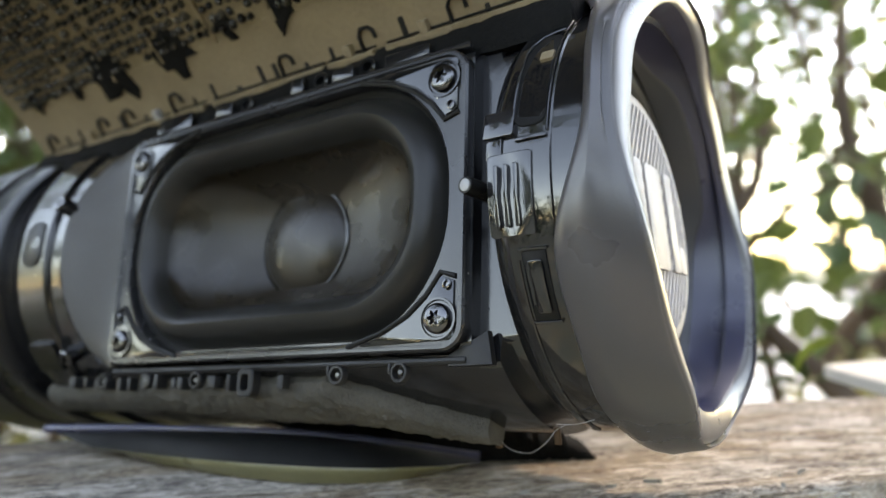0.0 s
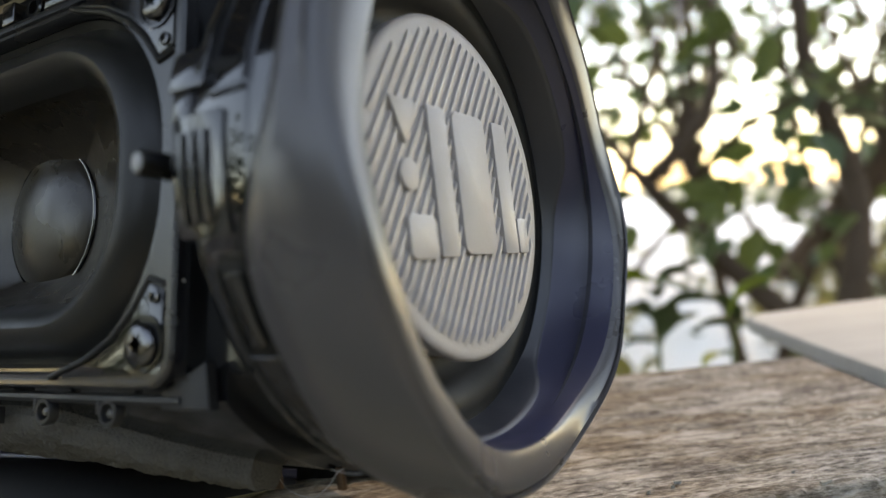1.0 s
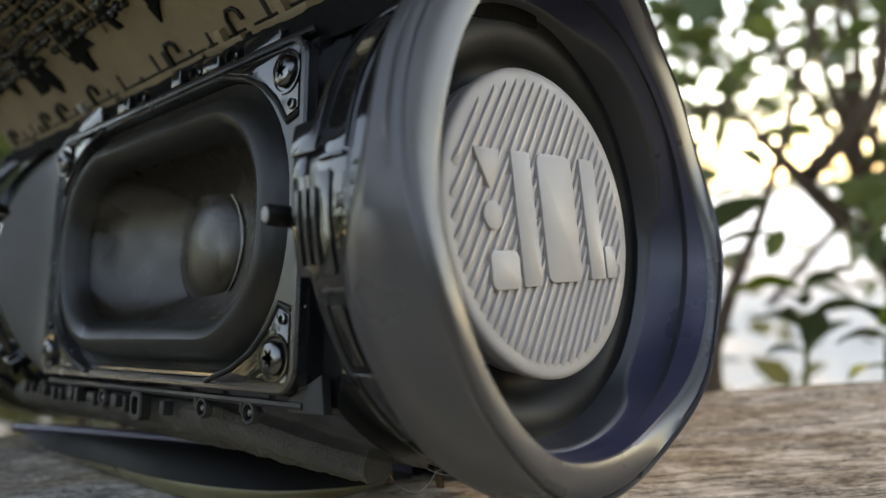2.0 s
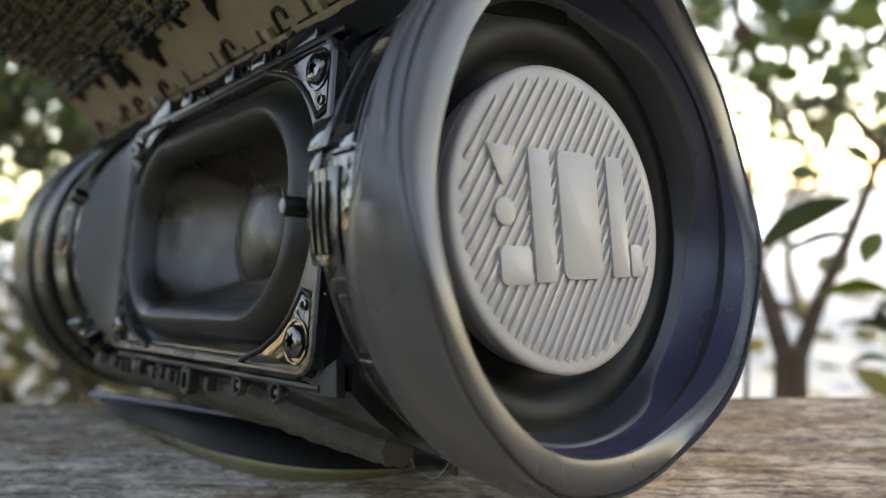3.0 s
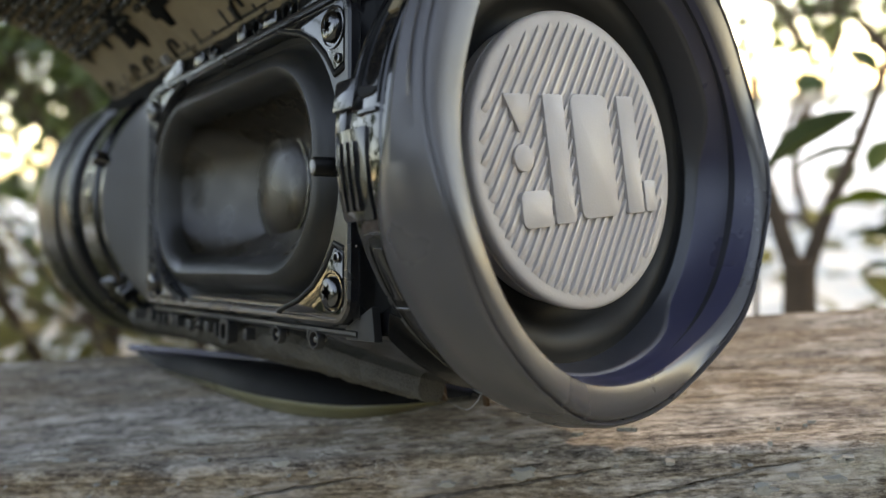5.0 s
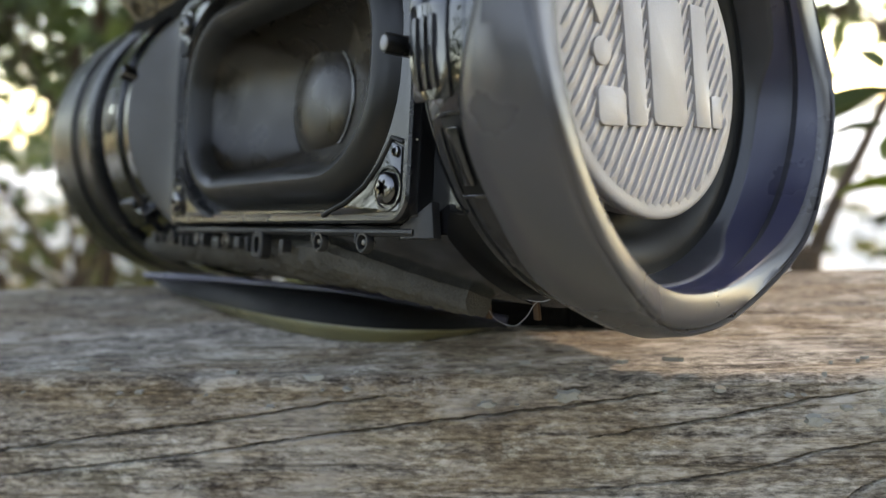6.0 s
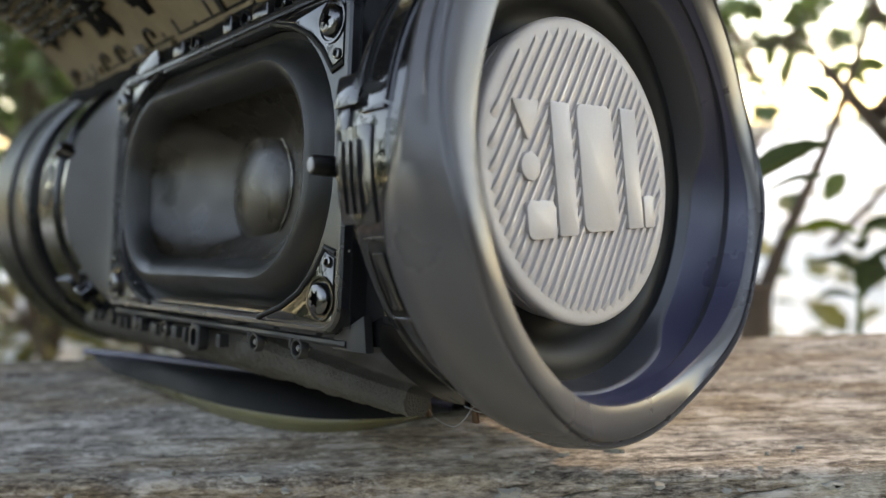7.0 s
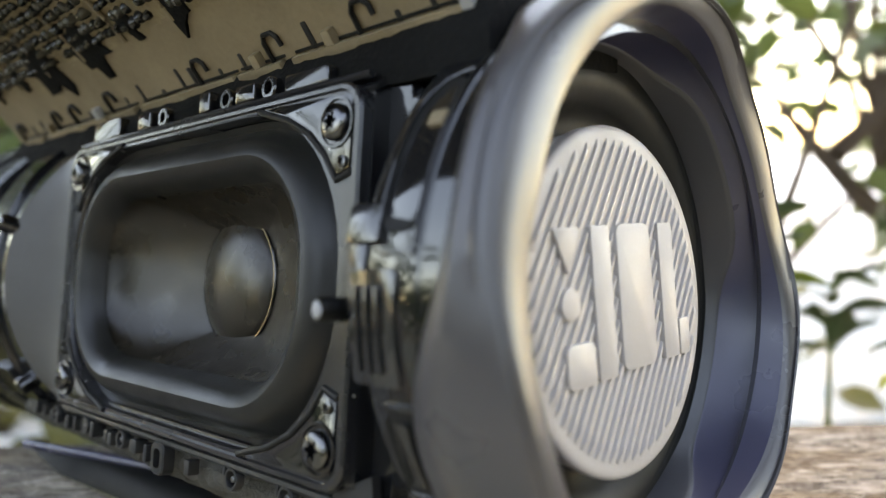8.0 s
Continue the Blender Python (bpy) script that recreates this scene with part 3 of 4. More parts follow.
clip = on_collar("grip_clip", patch(-14.3, -5.8, -4.6, 14.2), 43.0, 44.9, CLIPM, "glossy black ribbed clip")
for x in (-12.4, -10.5, -8.6):
    on_collar("clip_rib", patch(x - 0.45, x + 0.45, -2.5, 11.5, 0.4), 44.5, 45.5, CLIPM, parent=clip)
on_collar("clip_tab", patch(-15.2, -9.2, 18.2, 24.8, 0.5), 43.0, 45.3, CLIPM, "glossy black tab")
on_collar("clip_neck", patch(-14.6, -11.6, 13.0, 19.0, 0.4), 43.0, 44.8, CLIPM, parent=clip)
on_collar("raised_band", patch(-9.0, -3.0, 16.5, 17.4, 0.2), 44.0, 45.0, GLOSS)
slot = on_collar("slot", patch(-9.4, -3.4, 20.0, 50.0, 2.0), 44.0, 44.75, BLACKR, "dark slot in the collar")
part("slot_rim", tube([polar(-9.6, 44.8, a) for a in range(19, 44, 3)] + [polar(-9.0, 44.8, 46), polar(-7.4, 44.8, 49.5), polar(-5.0, 44.8, 51), polar(-3.4, 44.8, 51.5)], 0.35, 8), SATIN, slot)
part("slot_rim", tube([polar(-3.0, 44.7, a) for a in range(18, 60, 3)], 0.25, 8), SATIN, slot)
on_collar("slot_block", patch(-6.2, -3.6, 38.5, 41.5, 0.2), 44.4, 45.2, TAN, parent=slot)
win = on_collar("latch_window", patch(-9.2, -4.6, -24.2, -7.8, 0.5), 44.2, 44.75, BLACKR, "black latch window")
on_collar("latch_tongue", patch(-8.0, -5.4, -22.0, -10.0, 0.5), 44.4, 45.4, GLOSS, parent=win)
for a0, a1 in ((-24.8, -24.0), (-8.0, -7.2)):
    on_collar("window_lip", patch(-9.6, -4.2, a0, a1, 0.15), 44.2, 45.1, GLOSS, parent=win)
part("collar_bead", tube([polar(-9.9, 44.5, a) for a in range(-70, -8, 3)], 0.28, 8), GLOSS, speaker)
pin = part("pin", tube([(-16.0, -39.5, 4.7), (-16.6, -43.0, 5.5), (-17.1, -46.7, 6.15), (-17.15, -47.1, 6.2)], [1.65, 1.65, 1.6, 1.45], 12), PINM, speaker, "black round pin with pale tip")
part("pin_tip", tube([(-17.1, -46.9, 6.18), (-17.17, -47.25, 6.25), (-17.2, -47.4, 6.27)], [1.2, 1.1, 0.7], 12), TIPM, pin)

# ---- lugs and rail along the lower edge of the driver ----
rail = part("lower_rail", tube([face((u, -32.2, -1.2)) for u in range(-54, 58, 4)], 0.8, 8), LUGM, speaker)
for u, w in ((38.9, -34.2), (23.0, -34.4), (-21.0, -34.8), (-40.0, -34.6), (-58.0, -34.6)):
    part("lug", loft([[(u + r * math.cos(2 * math.pi * i / 20), w + r * math.sin(2 * math.pi * i / 20), h) for i in range(20)] for r, h in ((2.1, -1.9), (2.1, -0.7), (1.9, -0.4), (1.45, -0.4), (1.3, -0.7), (1.3, -1.9))], tf=face), LUGM, speaker, "round plastic screw lug")
    part("lug_pin", loft([[(u + 0.3 + r * math.cos(2 * math.pi * i / 12), w + r * math.sin(2 * math.pi * i / 12), h) for i in range(12)] for r, h in ((0.65, -3), (0.6, -0.7), (0.4, -0.5), (0.05, -0.5))], tf=face), DARKSTEEL, speaker)
for u in (38.9, 23.0):
    part("lug_web", prism(rounded(0.35, 1.4, 0.2, 2, u - 2.4, -33.0), -2.0, -0.5, face, 0.15), LUGM, speaker)
part("hook_lug", loft([[(u, w, h) for u, w in rounded(2.6, 3.2, 1.6, 4, -3.5, -35.6)] for h in (-2.6, -0.4)] + [[(u, w, -0.1) for u, w in rounded(2.3, 2.9, 1.4, 4, -3.5, -35.6)], [(u, w, -0.1) for u, w in rounded(1.3, 1.9, 0.9, 4, -3.5, -35.6)], [(u, w, -2.6) for u, w in rounded(1.3, 1.9, 0.9, 4, -3.5, -35.6)]], tf=face), LUGM, speaker, "oblong lug")
rng = random.Random(5)
for k in range(16):
    u = -72 + 5.2 * k + rng.uniform(-1.2, 1.2)
    if abs(u + 3.5) < 4 or abs(u + 21) < 3.5:
        continue
    part("snap_tooth", prism(rounded(rng.uniform(0.5, 1.6), rng.uniform(1.0, 1.8), 0.3, 2, u, -35.0 + rng.uniform(-0.6, 0.3)), -3.2, -0.6 + rng.uniform(-0.4, 0.5), face, 0.2), LUGM, speaker)
part("corner_bracket", prism([(50, -31.2), (58.5, -27), (59.5, -33.2), (50, -33.4)], -2.5, -0.8, face, 0.3), LUGM, speaker)


# ---- foam strip under the driver ----
def foam():
    """Die-cut foam, its skin torn into grains."""
    rings = []
    for i in range(461):
        t = i / 460
        x = -168 + 138 * t
        k = max(0.0, (x + 62) / 32)
        top = -37.5 - 21 * k ** 1.3 + 0.8 * noise.noise(Vector((x * 0.3, 0, 0)))
        bot = -49.5 - 6.0 * min(1, max(0, (x + 120) / 40)) - 12 * k ** 1.2 + 1.2 * noise.noise(Vector((x * 0.25, 5, 0)))
        ring = [polar(x, 45.0, top)]
        for j in range(33):
            q = j / 32
            a = top + (bot - top) * q
            r = 49.1 - 2.2 * abs(2 * q - 1) ** 4
            r += 0.5 * noise.noise(Vector((x * 0.4, a * 0.4, 1))) + 0.3 * noise.noise(Vector((x * 1.3, a * 1.3, 2))) + 0.22 * noise.noise(Vector((x * 3.1, a * 2.6, 7)))
            ring.append(polar(x, r, a))
        ring.append(polar(x, 45.0, bot))
        rings.append(ring)
    return loft(rings, True, (True, True))


part("foam_strip", foam(), FOAM, speaker, "dark fibrous foam sealing strip")
for p in ((-32.3, -16.6, -44.0), (-18.0, -17.6, -42.6)):
    part("contact", loft([[(p[0] + u, p[1] + v, p[2] + h) for u, v in rounded(0.7, 0.4, 0.2, 2)] for h in (-1.8, -1.6, 1.5, 1.7)], True, (True, True)), COPPER, speaker, "small copper contact")
part("thin_wire", tube([tuple(spline([(-40, -24, -39), (-34, -20, -39.5), (-32.5, -17.5, -42), (-30, -17.2, -45.5), (-25, -17.2, -46.5), (-20.5, -18, -44), (-18, -18.4, -41.5), (-15, -20, -40)], i / 40)) for i in range(41)], 0.07, 6), WHITE, speaker)
part("thin_wire", tube([tuple(spline([(-16, -22, -39.5), (-11, -24, -39), (-6, -27, -37.5)], i / 12)) for i in range(13)], 0.08, 6), WHITE, speaker)

# ---- boxes and clips on the upper edge ----
for u, w, h, hu, hw in ((-40, 34.5, -3.5, 7, 2.2), (6, 34.2, -3.0, 2.0, 2.0), (20, 33.8, -3.2, 3.2, 1.6), (38, 33.6, -3.4, 6.0, 1.4), (-20, 34, -3.2, 3.0, 1.8)):
    part("upper_clip", prism(rounded(hu, hw, 0.5, 3, u, w), -8, h + 3.2, face, 0.4), GLOSS if u == -40 else SATIN, speaker)
for u in (-12.0, 13.0, 27.0):
    part("upper_eye", loft([[(u + r * math.cos(2 * math.pi * i / 16), 33.8 + r * math.sin(2 * math.pi * i / 16), h) for i in range(16)] for r, h in ((2.2, -4), (2.2, -0.6), (1.9, -0.3), (1.2, -0.3), (1.1, -4))], tf=face), SATIN, speaker)
part("upper_housing", prism(rounded(52, 5.0, 1.0, 3, -4, 35.8), -18, -6.0, face, 0.6), SATIN, speaker, "glossy black upper housing")
part("upper_rail", tube([face((u, 31.8, -0.8)) for u in range(-54, 58, 4)], 0.7, 8), FRAMEM, speaker)

# ---- the peeled-back grille over the top ----
grille = thing("speaker_grille", SPK, "peeled-back tan perforated grille panel with torn black cloth", "speaker grille")
GY, GZ = -21.5, 45.5


def flap(x, s, h=0.0):
    """A curl of sheet that rises from the body and bends towards the viewer's side: s along it, h off its inner face."""
    lean0, bend = radians(28), 1 / 62.0
    a = lean0 + bend * s
    y = GY - (math.cos(lean0) - math.cos(a)) / bend
    z = GZ + (math.sin(a) - math.sin(lean0)) / bend
    return (x, y - math.cos(a) * h, z - math.sin(a) * h)


def sheet(x0, x1, s0, s1, t, nx, ns, rough=0.0, edge=0.0):
    rings = []
    for i in range(nx + 1):
        x = x0 + (x1 - x0) * i / nx
        top = []
        for j in range(ns + 1):
            s = s0 + (s1 - s0) * j / ns
            if j == 0:
                s -= edge * noise.noise(Vector((x * 0.2, 1, 0)))
            top.append(flap(x, s, rough * noise.noise(Vector((x * 0.35, s * 0.35, 0)))))
        low = [flap(x, s0 + (s1 - s0) * j / ns, -t) for j in range(ns, -1, -1)]
        rings.append(top + low)
    return loft(rings, True, (True, True))


strip = part("frame_strip", sheet(-186, -3, -1.0, 15.0, 1.6, 100, 6), TAN, grille, "tan plastic frame strip")
panel_ = part("perforated_panel", sheet(-187, -1, 13.8, 66, 0.8, 120, 50, 0.5, 1.5), PANELM, grille, "tan perforated panel")
for k in range(9):
    part("stringer", tube([flap(-180 + 21 * k + 0.10 * q, 14 + q, 0.5) for q in range(0, 52, 3)], 0.55, 6), TAN, panel_)
part("end_strip", sheet(-191, -185, 0, 62, 2.0, 3, 40), TAN, grille)


def on_flap(p):
    return flap(p[0], p[1], p[2])


part("folded_cloth", loft([[(x, y + 0.8 * noise.noise(Vector((x * 0.15, y, z))), z + 0.8 * noise.noise(Vector((x * 0.15, z, 4)))) for y, z in ((-25, 36), (-25, 41), (-21.5, 45.5), (-16, 48.5), (-6, 50.5), (6, 50.5), (10, 44), (8, 36))] for x in [-192 + 3.5 * i for i in range(55)]], True, (True, True)), FUZZ, grille, "black cloth folded over the body")
rng = random.Random(11)
x = -182.0
while x < -6:
    w = rng.uniform(0.5, 0.9)
    hgt = rng.uniform(2.2, 5.5)
    kind = rng.random()
    if kind < 0.45:
        # thin black slab painted in as the shade inside a slit
        part("slit_shade", prism(rounded(w, hgt / 2, 0.35, 2, x, hgt / 2 - 0.3), 0.02, 0.10, on_flap, 0.02), BLACKR, strip)
    elif kind < 0.7:
        part("strip_clip", prism(rounded(1.1, 2.4, 0.4, 2, x, 0.6), -0.5, 1.8, on_flap, 0.3), rng.choice((TAN, WHITE, SATIN)), strip)
    else:
        part("strip_hook", tube([on_flap((x - 2.6, -0.4, 0.5)), on_flap((x - 2.6, 4.0, 0.5)), on_flap((x - 1.6, 5.4, 0.5)), on_flap((x + 0.6, 5.4, 0.5)), on_flap((x + 1.6, 4.4, 0.5)), on_flap((x + 1.7, 2.6, 0.5))], 0.48, 6), BLACKR, strip)
    x += rng.uniform(4.5, 9.5)
for k in range(9):
    x0 = -176 + 19.5 * k
    part("strip_ledge", prism(rounded(7.0 + 2.0 * (k % 3), 0.9, 0.3, 2, x0, -0.6), 0.3, 2.0, on_flap, 0.3), TAN, strip)
    # dark strip laid on for the shade in the gap above the ledge
    part("gap_shade", prism(rounded(7.2 + 2.0 * (k % 3), 0.28, 0.2, 2, x0, 0.75), 0.02, 0.25, on_flap, 0.05), BLACKR, strip)
part("strip_boss", loft([[on_flap((-24 + r * math.cos(i * math.pi / 12), 9.5 + r * math.sin(i * math.pi / 12), h)) for i in range(24)] for r, h in ((3.2, 0.0), (3.1, 1.6), (2.7, 1.8), (1.2, 1.7), (1.0, 0.4), (0.05, 0.4))]), TAN, strip)
for k in range(9):
    x0, s0 = -172 + 19.5 * k + rng.uniform(-7, 7), 13.6
    big = rng.choice((0.5, 0.7, 1.0, 1.5))
    o = []
    for i in range(18):
        a = 2 * math.pi * i / 18
        r = big * rng.uniform(0.6, 1.2) * (1.0 if math.sin(a) > -0.2 else rng.uniform(0.6, 1.5))
        o.append((x0 + 4.4 * r * math.cos(a), s0 + 5.0 * r * math.sin(a) + 3.0))
    part("glue_tear", prism(o, 0.0, 0.7, on_flap, 0.2), FUZZ, grille)


def bulges():
    """Dark cloth that bulges through the panel's small oval holes, in staggered rows."""
    bm = bmesh.new()
    rr = random.Random(3)
    for j in range(17):
        for i in range(60):
            x = -185 + 3.05 * (i + 0.5 * (j % 2)) + rr.uniform(-0.3, 0.3)
            s = 17.0 + 2.9 * j + rr.uniform(-0.3, 0.3)
            if x > -3 or rr.random() < 0.05 or abs((x + 180) % 21) < 1.2:
                continue
            rx, rs, hh = rr.uniform(0.85, 1.25), rr.uniform(1.0, 1.5), rr.uniform(0.7, 1.8)
            rows = []
            for f, h in ((1.0, -0.35), (0.85, 0.35 + 0.5 * hh), (0.45, 0.35 + hh)):
                rows.append([bm.verts.new(Vector(flap(x + rx * f * math.cos(k * math.pi / 4), s + rs * f * math.sin(k * math.pi / 4), h)) * MM) for k in range(8)])
            for a, b in zip(rows, rows[1:]):
                for k in range(8):
                    bm.faces.new((a[k], a[(k + 1) % 8], b[(k + 1) % 8], b[k]))
            bm.faces.new(rows[-1])
    return bm


tagged(part("hole_cloth", bulges(), KNIT, grille), kind="stuff")

# ---- the loose foot panel on the timber ----
FRONT = [(-60, 210, 3.2), (-43, 199, 0.6), (-17, 180, 0.3), (6, 171, 0.3), (24, 174, 0.3), (38, 184, 0.3)]
REAR = [(-80, 227, 6.5), (-48, 211, 8.2), (-8, 193, 8.6), (14, 187, 6.2), (38, 187.5, 1.2)]


def foot(q0, q1, out_=0.0):
    rings = []
    for i in range(61):
        t = i / 60
        f, r = spline(FRONT, t), spline(REAR, t)
        out = []
        for k in range(17):
            q = q0 + (q1 - q0) * k / 16
            p = f.lerp(r, q)
            p.z += 4.6 * math.sin(math.pi * q ** 0.75) * math.sin(math.pi * t)
            p.y -= out_
            p.y += 4.0 * max(0.0, 1 - q / 0.14) ** 1.5
            out.append(tuple(p))
        low = []
        for k in range(16, -1, -1):
            q = q0 + (q1 - q0) * k / 16
            p = f.lerp(r, q) + Vector((0, 1.6 + 4.0 * max(0.0, 1 - q / 0.14) ** 1.5, 0))
            p.z += 4.6 * math.sin(math.pi * q ** 0.75) * math.sin(math.pi * t) - 1.0 * q
            low.append(tuple(p))
        rings.append(out + low)
    return loft(rings, True, (True, True))


foot_thing = thing("foot_panel", Matrix.Identity(4), "loose dark curved rubber foot panel lying on the timber", "rubber foot")
panel = part("panel", foot(0.13, 1.0), FOOTM, foot_thing)
part("sole", foot(0.0, 0.14, 0.2), SOLE_REFLECTION, foot_thing, "dark sole edge, coloured olive for the reflected timber")
part("rim", tube([tuple(spline(REAR, i / 60) + Vector((0, -0.3, 0.2))) for i in range(61)], 1.2, 10), NAVY, foot_thing, "bluish black rounded rim")


# torn cloth under the body
def fuzz_lump():
    rings = []
    for i in range(90):
        t = i / 89
        x, y = -22 + 90 * t, 206 - 14 * t
        w, h = 9, (9 + 3 * noise.noise(Vector((i * 0.3, 0, 0)))) * min(1, 6 * t + 0.3, math.sqrt(max(0, 4 * (1 - t))) + 0.05)
        rings.append([(x + 0.6 * noise.noise(Vector((i, k, 0))), y - w * math.cos(math.pi * k / 10) + noise.noise(Vector((i * 0.9, k * 2, 1))), max(0.0, h * math.sin(math.pi * k / 10) + 0.9 * noise.noise(Vector((i * 0.8, k, 5))))) for k in range(11)])
    return loft(rings, True, (True, True))


torn = tagged(part("torn_cloth", fuzz_lump(), FUZZ), "torn black cloth bunched on the timber under the speaker", "cloth")


# ---- shrubs behind, and unseen ones added round the camera ----
def leaf_mesh(bm, at, rot, size, aspect=0.42):
    pts = [(0, 0, 0), (0.25, aspect * 0.75, 0.05), (0.6, aspect * 0.8, 0.06), (1, 0, -0.08), (0.6, -aspect * 0.8, 0.06), (0.25, -aspect * 0.75, 0.05), (0.5, 0, -0.03)]
    vs = [bm.verts.new(at + rot @ (Vector(p) * size)) for p in pts]
    for a, b in ((0, 1), (1, 2), (2, 3), (3, 4), (4, 5), (5, 0)):
        bm.faces.new((vs[6], vs[a], vs[b]))


def branch_mesh(a, b, r0, r1, rr):
    n = 7
    pts, rad = [], []
    side = Vector((rr.uniform(-1, 1), rr.uniform(-1, 1), rr.uniform(-1, 1))) * (b - a).length * 0.12
    for i in range(n):
        t = i / (n - 1)
        pts.append(tuple((a.lerp(b, t) + side * math.sin(math.pi * t)) * 1000))
        rad.append((r0 + (r1 - r0) * t) * 1000)
    return tube(pts, rad, 7)


def shrub(x, y, height, width, leaves, seed, size=0.05, low=0.0):
    """Several stems from the ground, forking twice, with loose sprays of small leaves and gaps between them."""
    rr = random.Random(seed)
    root = thing("shrub", Matrix.Translation((x, y, -0.45)), "tall leafy green shrub with brown stems, backlit behind the beam or unseen and added to screen light", "shrub", "shrubs behind the beam")
    wood, twigs = [], []
    for k in range(rr.randint(3, 4)):
        base = Vector((rr.uniform(-0.1, 0.1) * width, rr.uniform(-0.1, 0.1) * width, 0))
        fork = Vector((rr.uniform(-0.35, 0.35) * width, rr.uniform(-0.25, 0.25) * width, height * rr.uniform(0.12, 0.45)))
        r = 0.006 * height + 0.004
        wood.append(branch_mesh(base, fork, r, r * 0.6, rr))
        for j in range(5):
            tip = fork + Vector((rr.uniform(-0.45, 0.45) * width, rr.uniform(-0.35, 0.35) * width, height * rr.uniform(-0.05, 0.5)))
            wood.append(branch_mesh(fork, tip, r * 0.55, r * 0.2, rr))
            for i in range(4):
                end = tip + Vector((rr.uniform(-0.25, 0.25) * width, rr.uniform(-0.2, 0.2) * width, height * rr.uniform(-0.14, 0.16)))
                wood.append(branch_mesh(fork.lerp(tip, rr.uniform(0.5, 1)), end, r * 0.2, r * 0.07, rr))
                twigs.append((tip, end))
    part("trunk", merged(wood), BARK, root)
    bm = bmesh.new()
    for k in range(leaves):
        a, b = twigs[k % len(twigs)]
        p = a.lerp(b, rr.uniform(0.1, 1.15)) + Vector((rr.gauss(0, 1), rr.gauss(0, 1), rr.gauss(0, 1))) * 0.05 * width
        if p.z < low:
            continue
        rot = Euler((rr.uniform(-1.2, 1.2), rr.uniform(-0.6, 1.2), rr.uniform(0, 6.28))).to_matrix()
        leaf_mesh(bm, p, rot, size * rr.uniform(0.6, 1.3))
    tagged(part("crown", bm, LEAF, root, smooth=False), kind="stuff")
    return root


SHRUBS = [(0.78, 1.05, 1.35, 0.8, 200, 1), (1.3, 1.3, 1.7, 1.0, 700, 2), (1.9, 1.6, 2.0, 1.2, 450, 3), (0.0, 1.5, 1.6, 1.0, 550, 4), (-0.6, 1.2, 1.5, 1.0, 1800, 5),
          (-1.0, 1.4, 1.8, 1.1, 3000, 6), (0.95, 2.3, 2.2, 1.7, 2300, 7), (-0.4, 2.4, 2.2, 1.6, 2000, 8), (2.0, 2.6, 2.6, 1.8, 1900, 9), (-1.9, 2.4, 2.4, 1.8, 2200, 10),
          (-1.0, 2.9, 1.4, 1.8, 2600, 11), (1.1, 3.4, 2.4, 2.2, 1700, 12), (-1.9, 3.4, 2.2, 2.4, 3400, 13), (3.6, 4.0, 1.8, 2.4, 1700, 14), (-3.4, 4.6, 1.6, 2.4, 2600, 15),
          # this row stands out of view, added to shape reflections and front light
          (-1.0, -2.4, 1.2, 2.2, 1800, 16), (0.9, -2.6, 1.2, 2.3, 1800, 17), (2.9, -1.8, 2.0, 2.2, 3400, 18), (-2.9, -1.8, 1.4, 2.0, 1500, 19), (-2.9, 0.1, 0.95, 1.9, 800, 23), (-3.6, 1.3, 1.3, 2.2, 900, 24), (-4.4, -0.9, 1.2, 2.6, 900, 25), (0.0, -4.2, 1.8, 3.0, 2400, 20), (2.6, -4.0, 2.4, 3.0, 3600, 21), (-2.8, -3.8, 2.4, 3.0, 3600, 22)]
for sx, sy, sh, sw, nl, sd in SHRUBS:
    shrub(sx, sy, sh, sw, nl, sd, 0.05 if sy > 0 and sx > -2.5 else 0.11, 0.68 if sd in (2, 3, 7, 9, 12) else 0.25 if sd in (6, 10, 13, 15) else 0.0)


def tree(x, y, height, lean, spread, leaves, seed):
    """A tall tree, added so its unseen high crown dapples light over the place."""
    rr = random.Random(seed)
    root = thing("tree", Matrix.Translation((x, y, -0.45)), "tall tree with a loose green crown, added unseen overhead to shade the place", "tree", "trees round the place")
    top = Vector((lean[0], lean[1], height * 0.55))
    bms = [branch_mesh(Vector((0, 0, 0)), top, 0.07, 0.045, rr)]
    ends = []
    for k in range(9):
        e = top + Vector((rr.uniform(-1, 1) * spread, rr.uniform(-1, 1) * spread, rr.uniform(0.0, 0.45) * height))
        bms.append(branch_mesh(top, e, 0.035, 0.012, rr))
        for j in range(5):
            f = e + Vector((rr.uniform(-1, 1), rr.uniform(-1, 1), rr.uniform(-0.5, 0.7))) * spread * 0.4
            bms.append(branch_mesh(top.lerp(e, rr.uniform(0.5, 1)), f, 0.011, 0.004, rr))
            ends.append((e, f))
    part("trunk", merged(bms), BARK, root)
    bm = bmesh.new()
    for k in range(leaves):
        a, b = ends[k % len(ends)]
        p = a.lerp(b, rr.uniform(0.1, 1.15)) + Vector((rr.gauss(0, 1), rr.gauss(0, 1), rr.gauss(0, 1))) * 0.12 * spread
        leaf_mesh(bm, p, Euler((rr.uniform(-1.0, 1.0), rr.uniform(-0.8, 0.8), rr.uniform(0, 6.28))).to_matrix(), 0.11 * rr.uniform(0.6, 1.3))
    tagged(part("crown", bm, LEAF, root, smooth=False), kind="stuff")


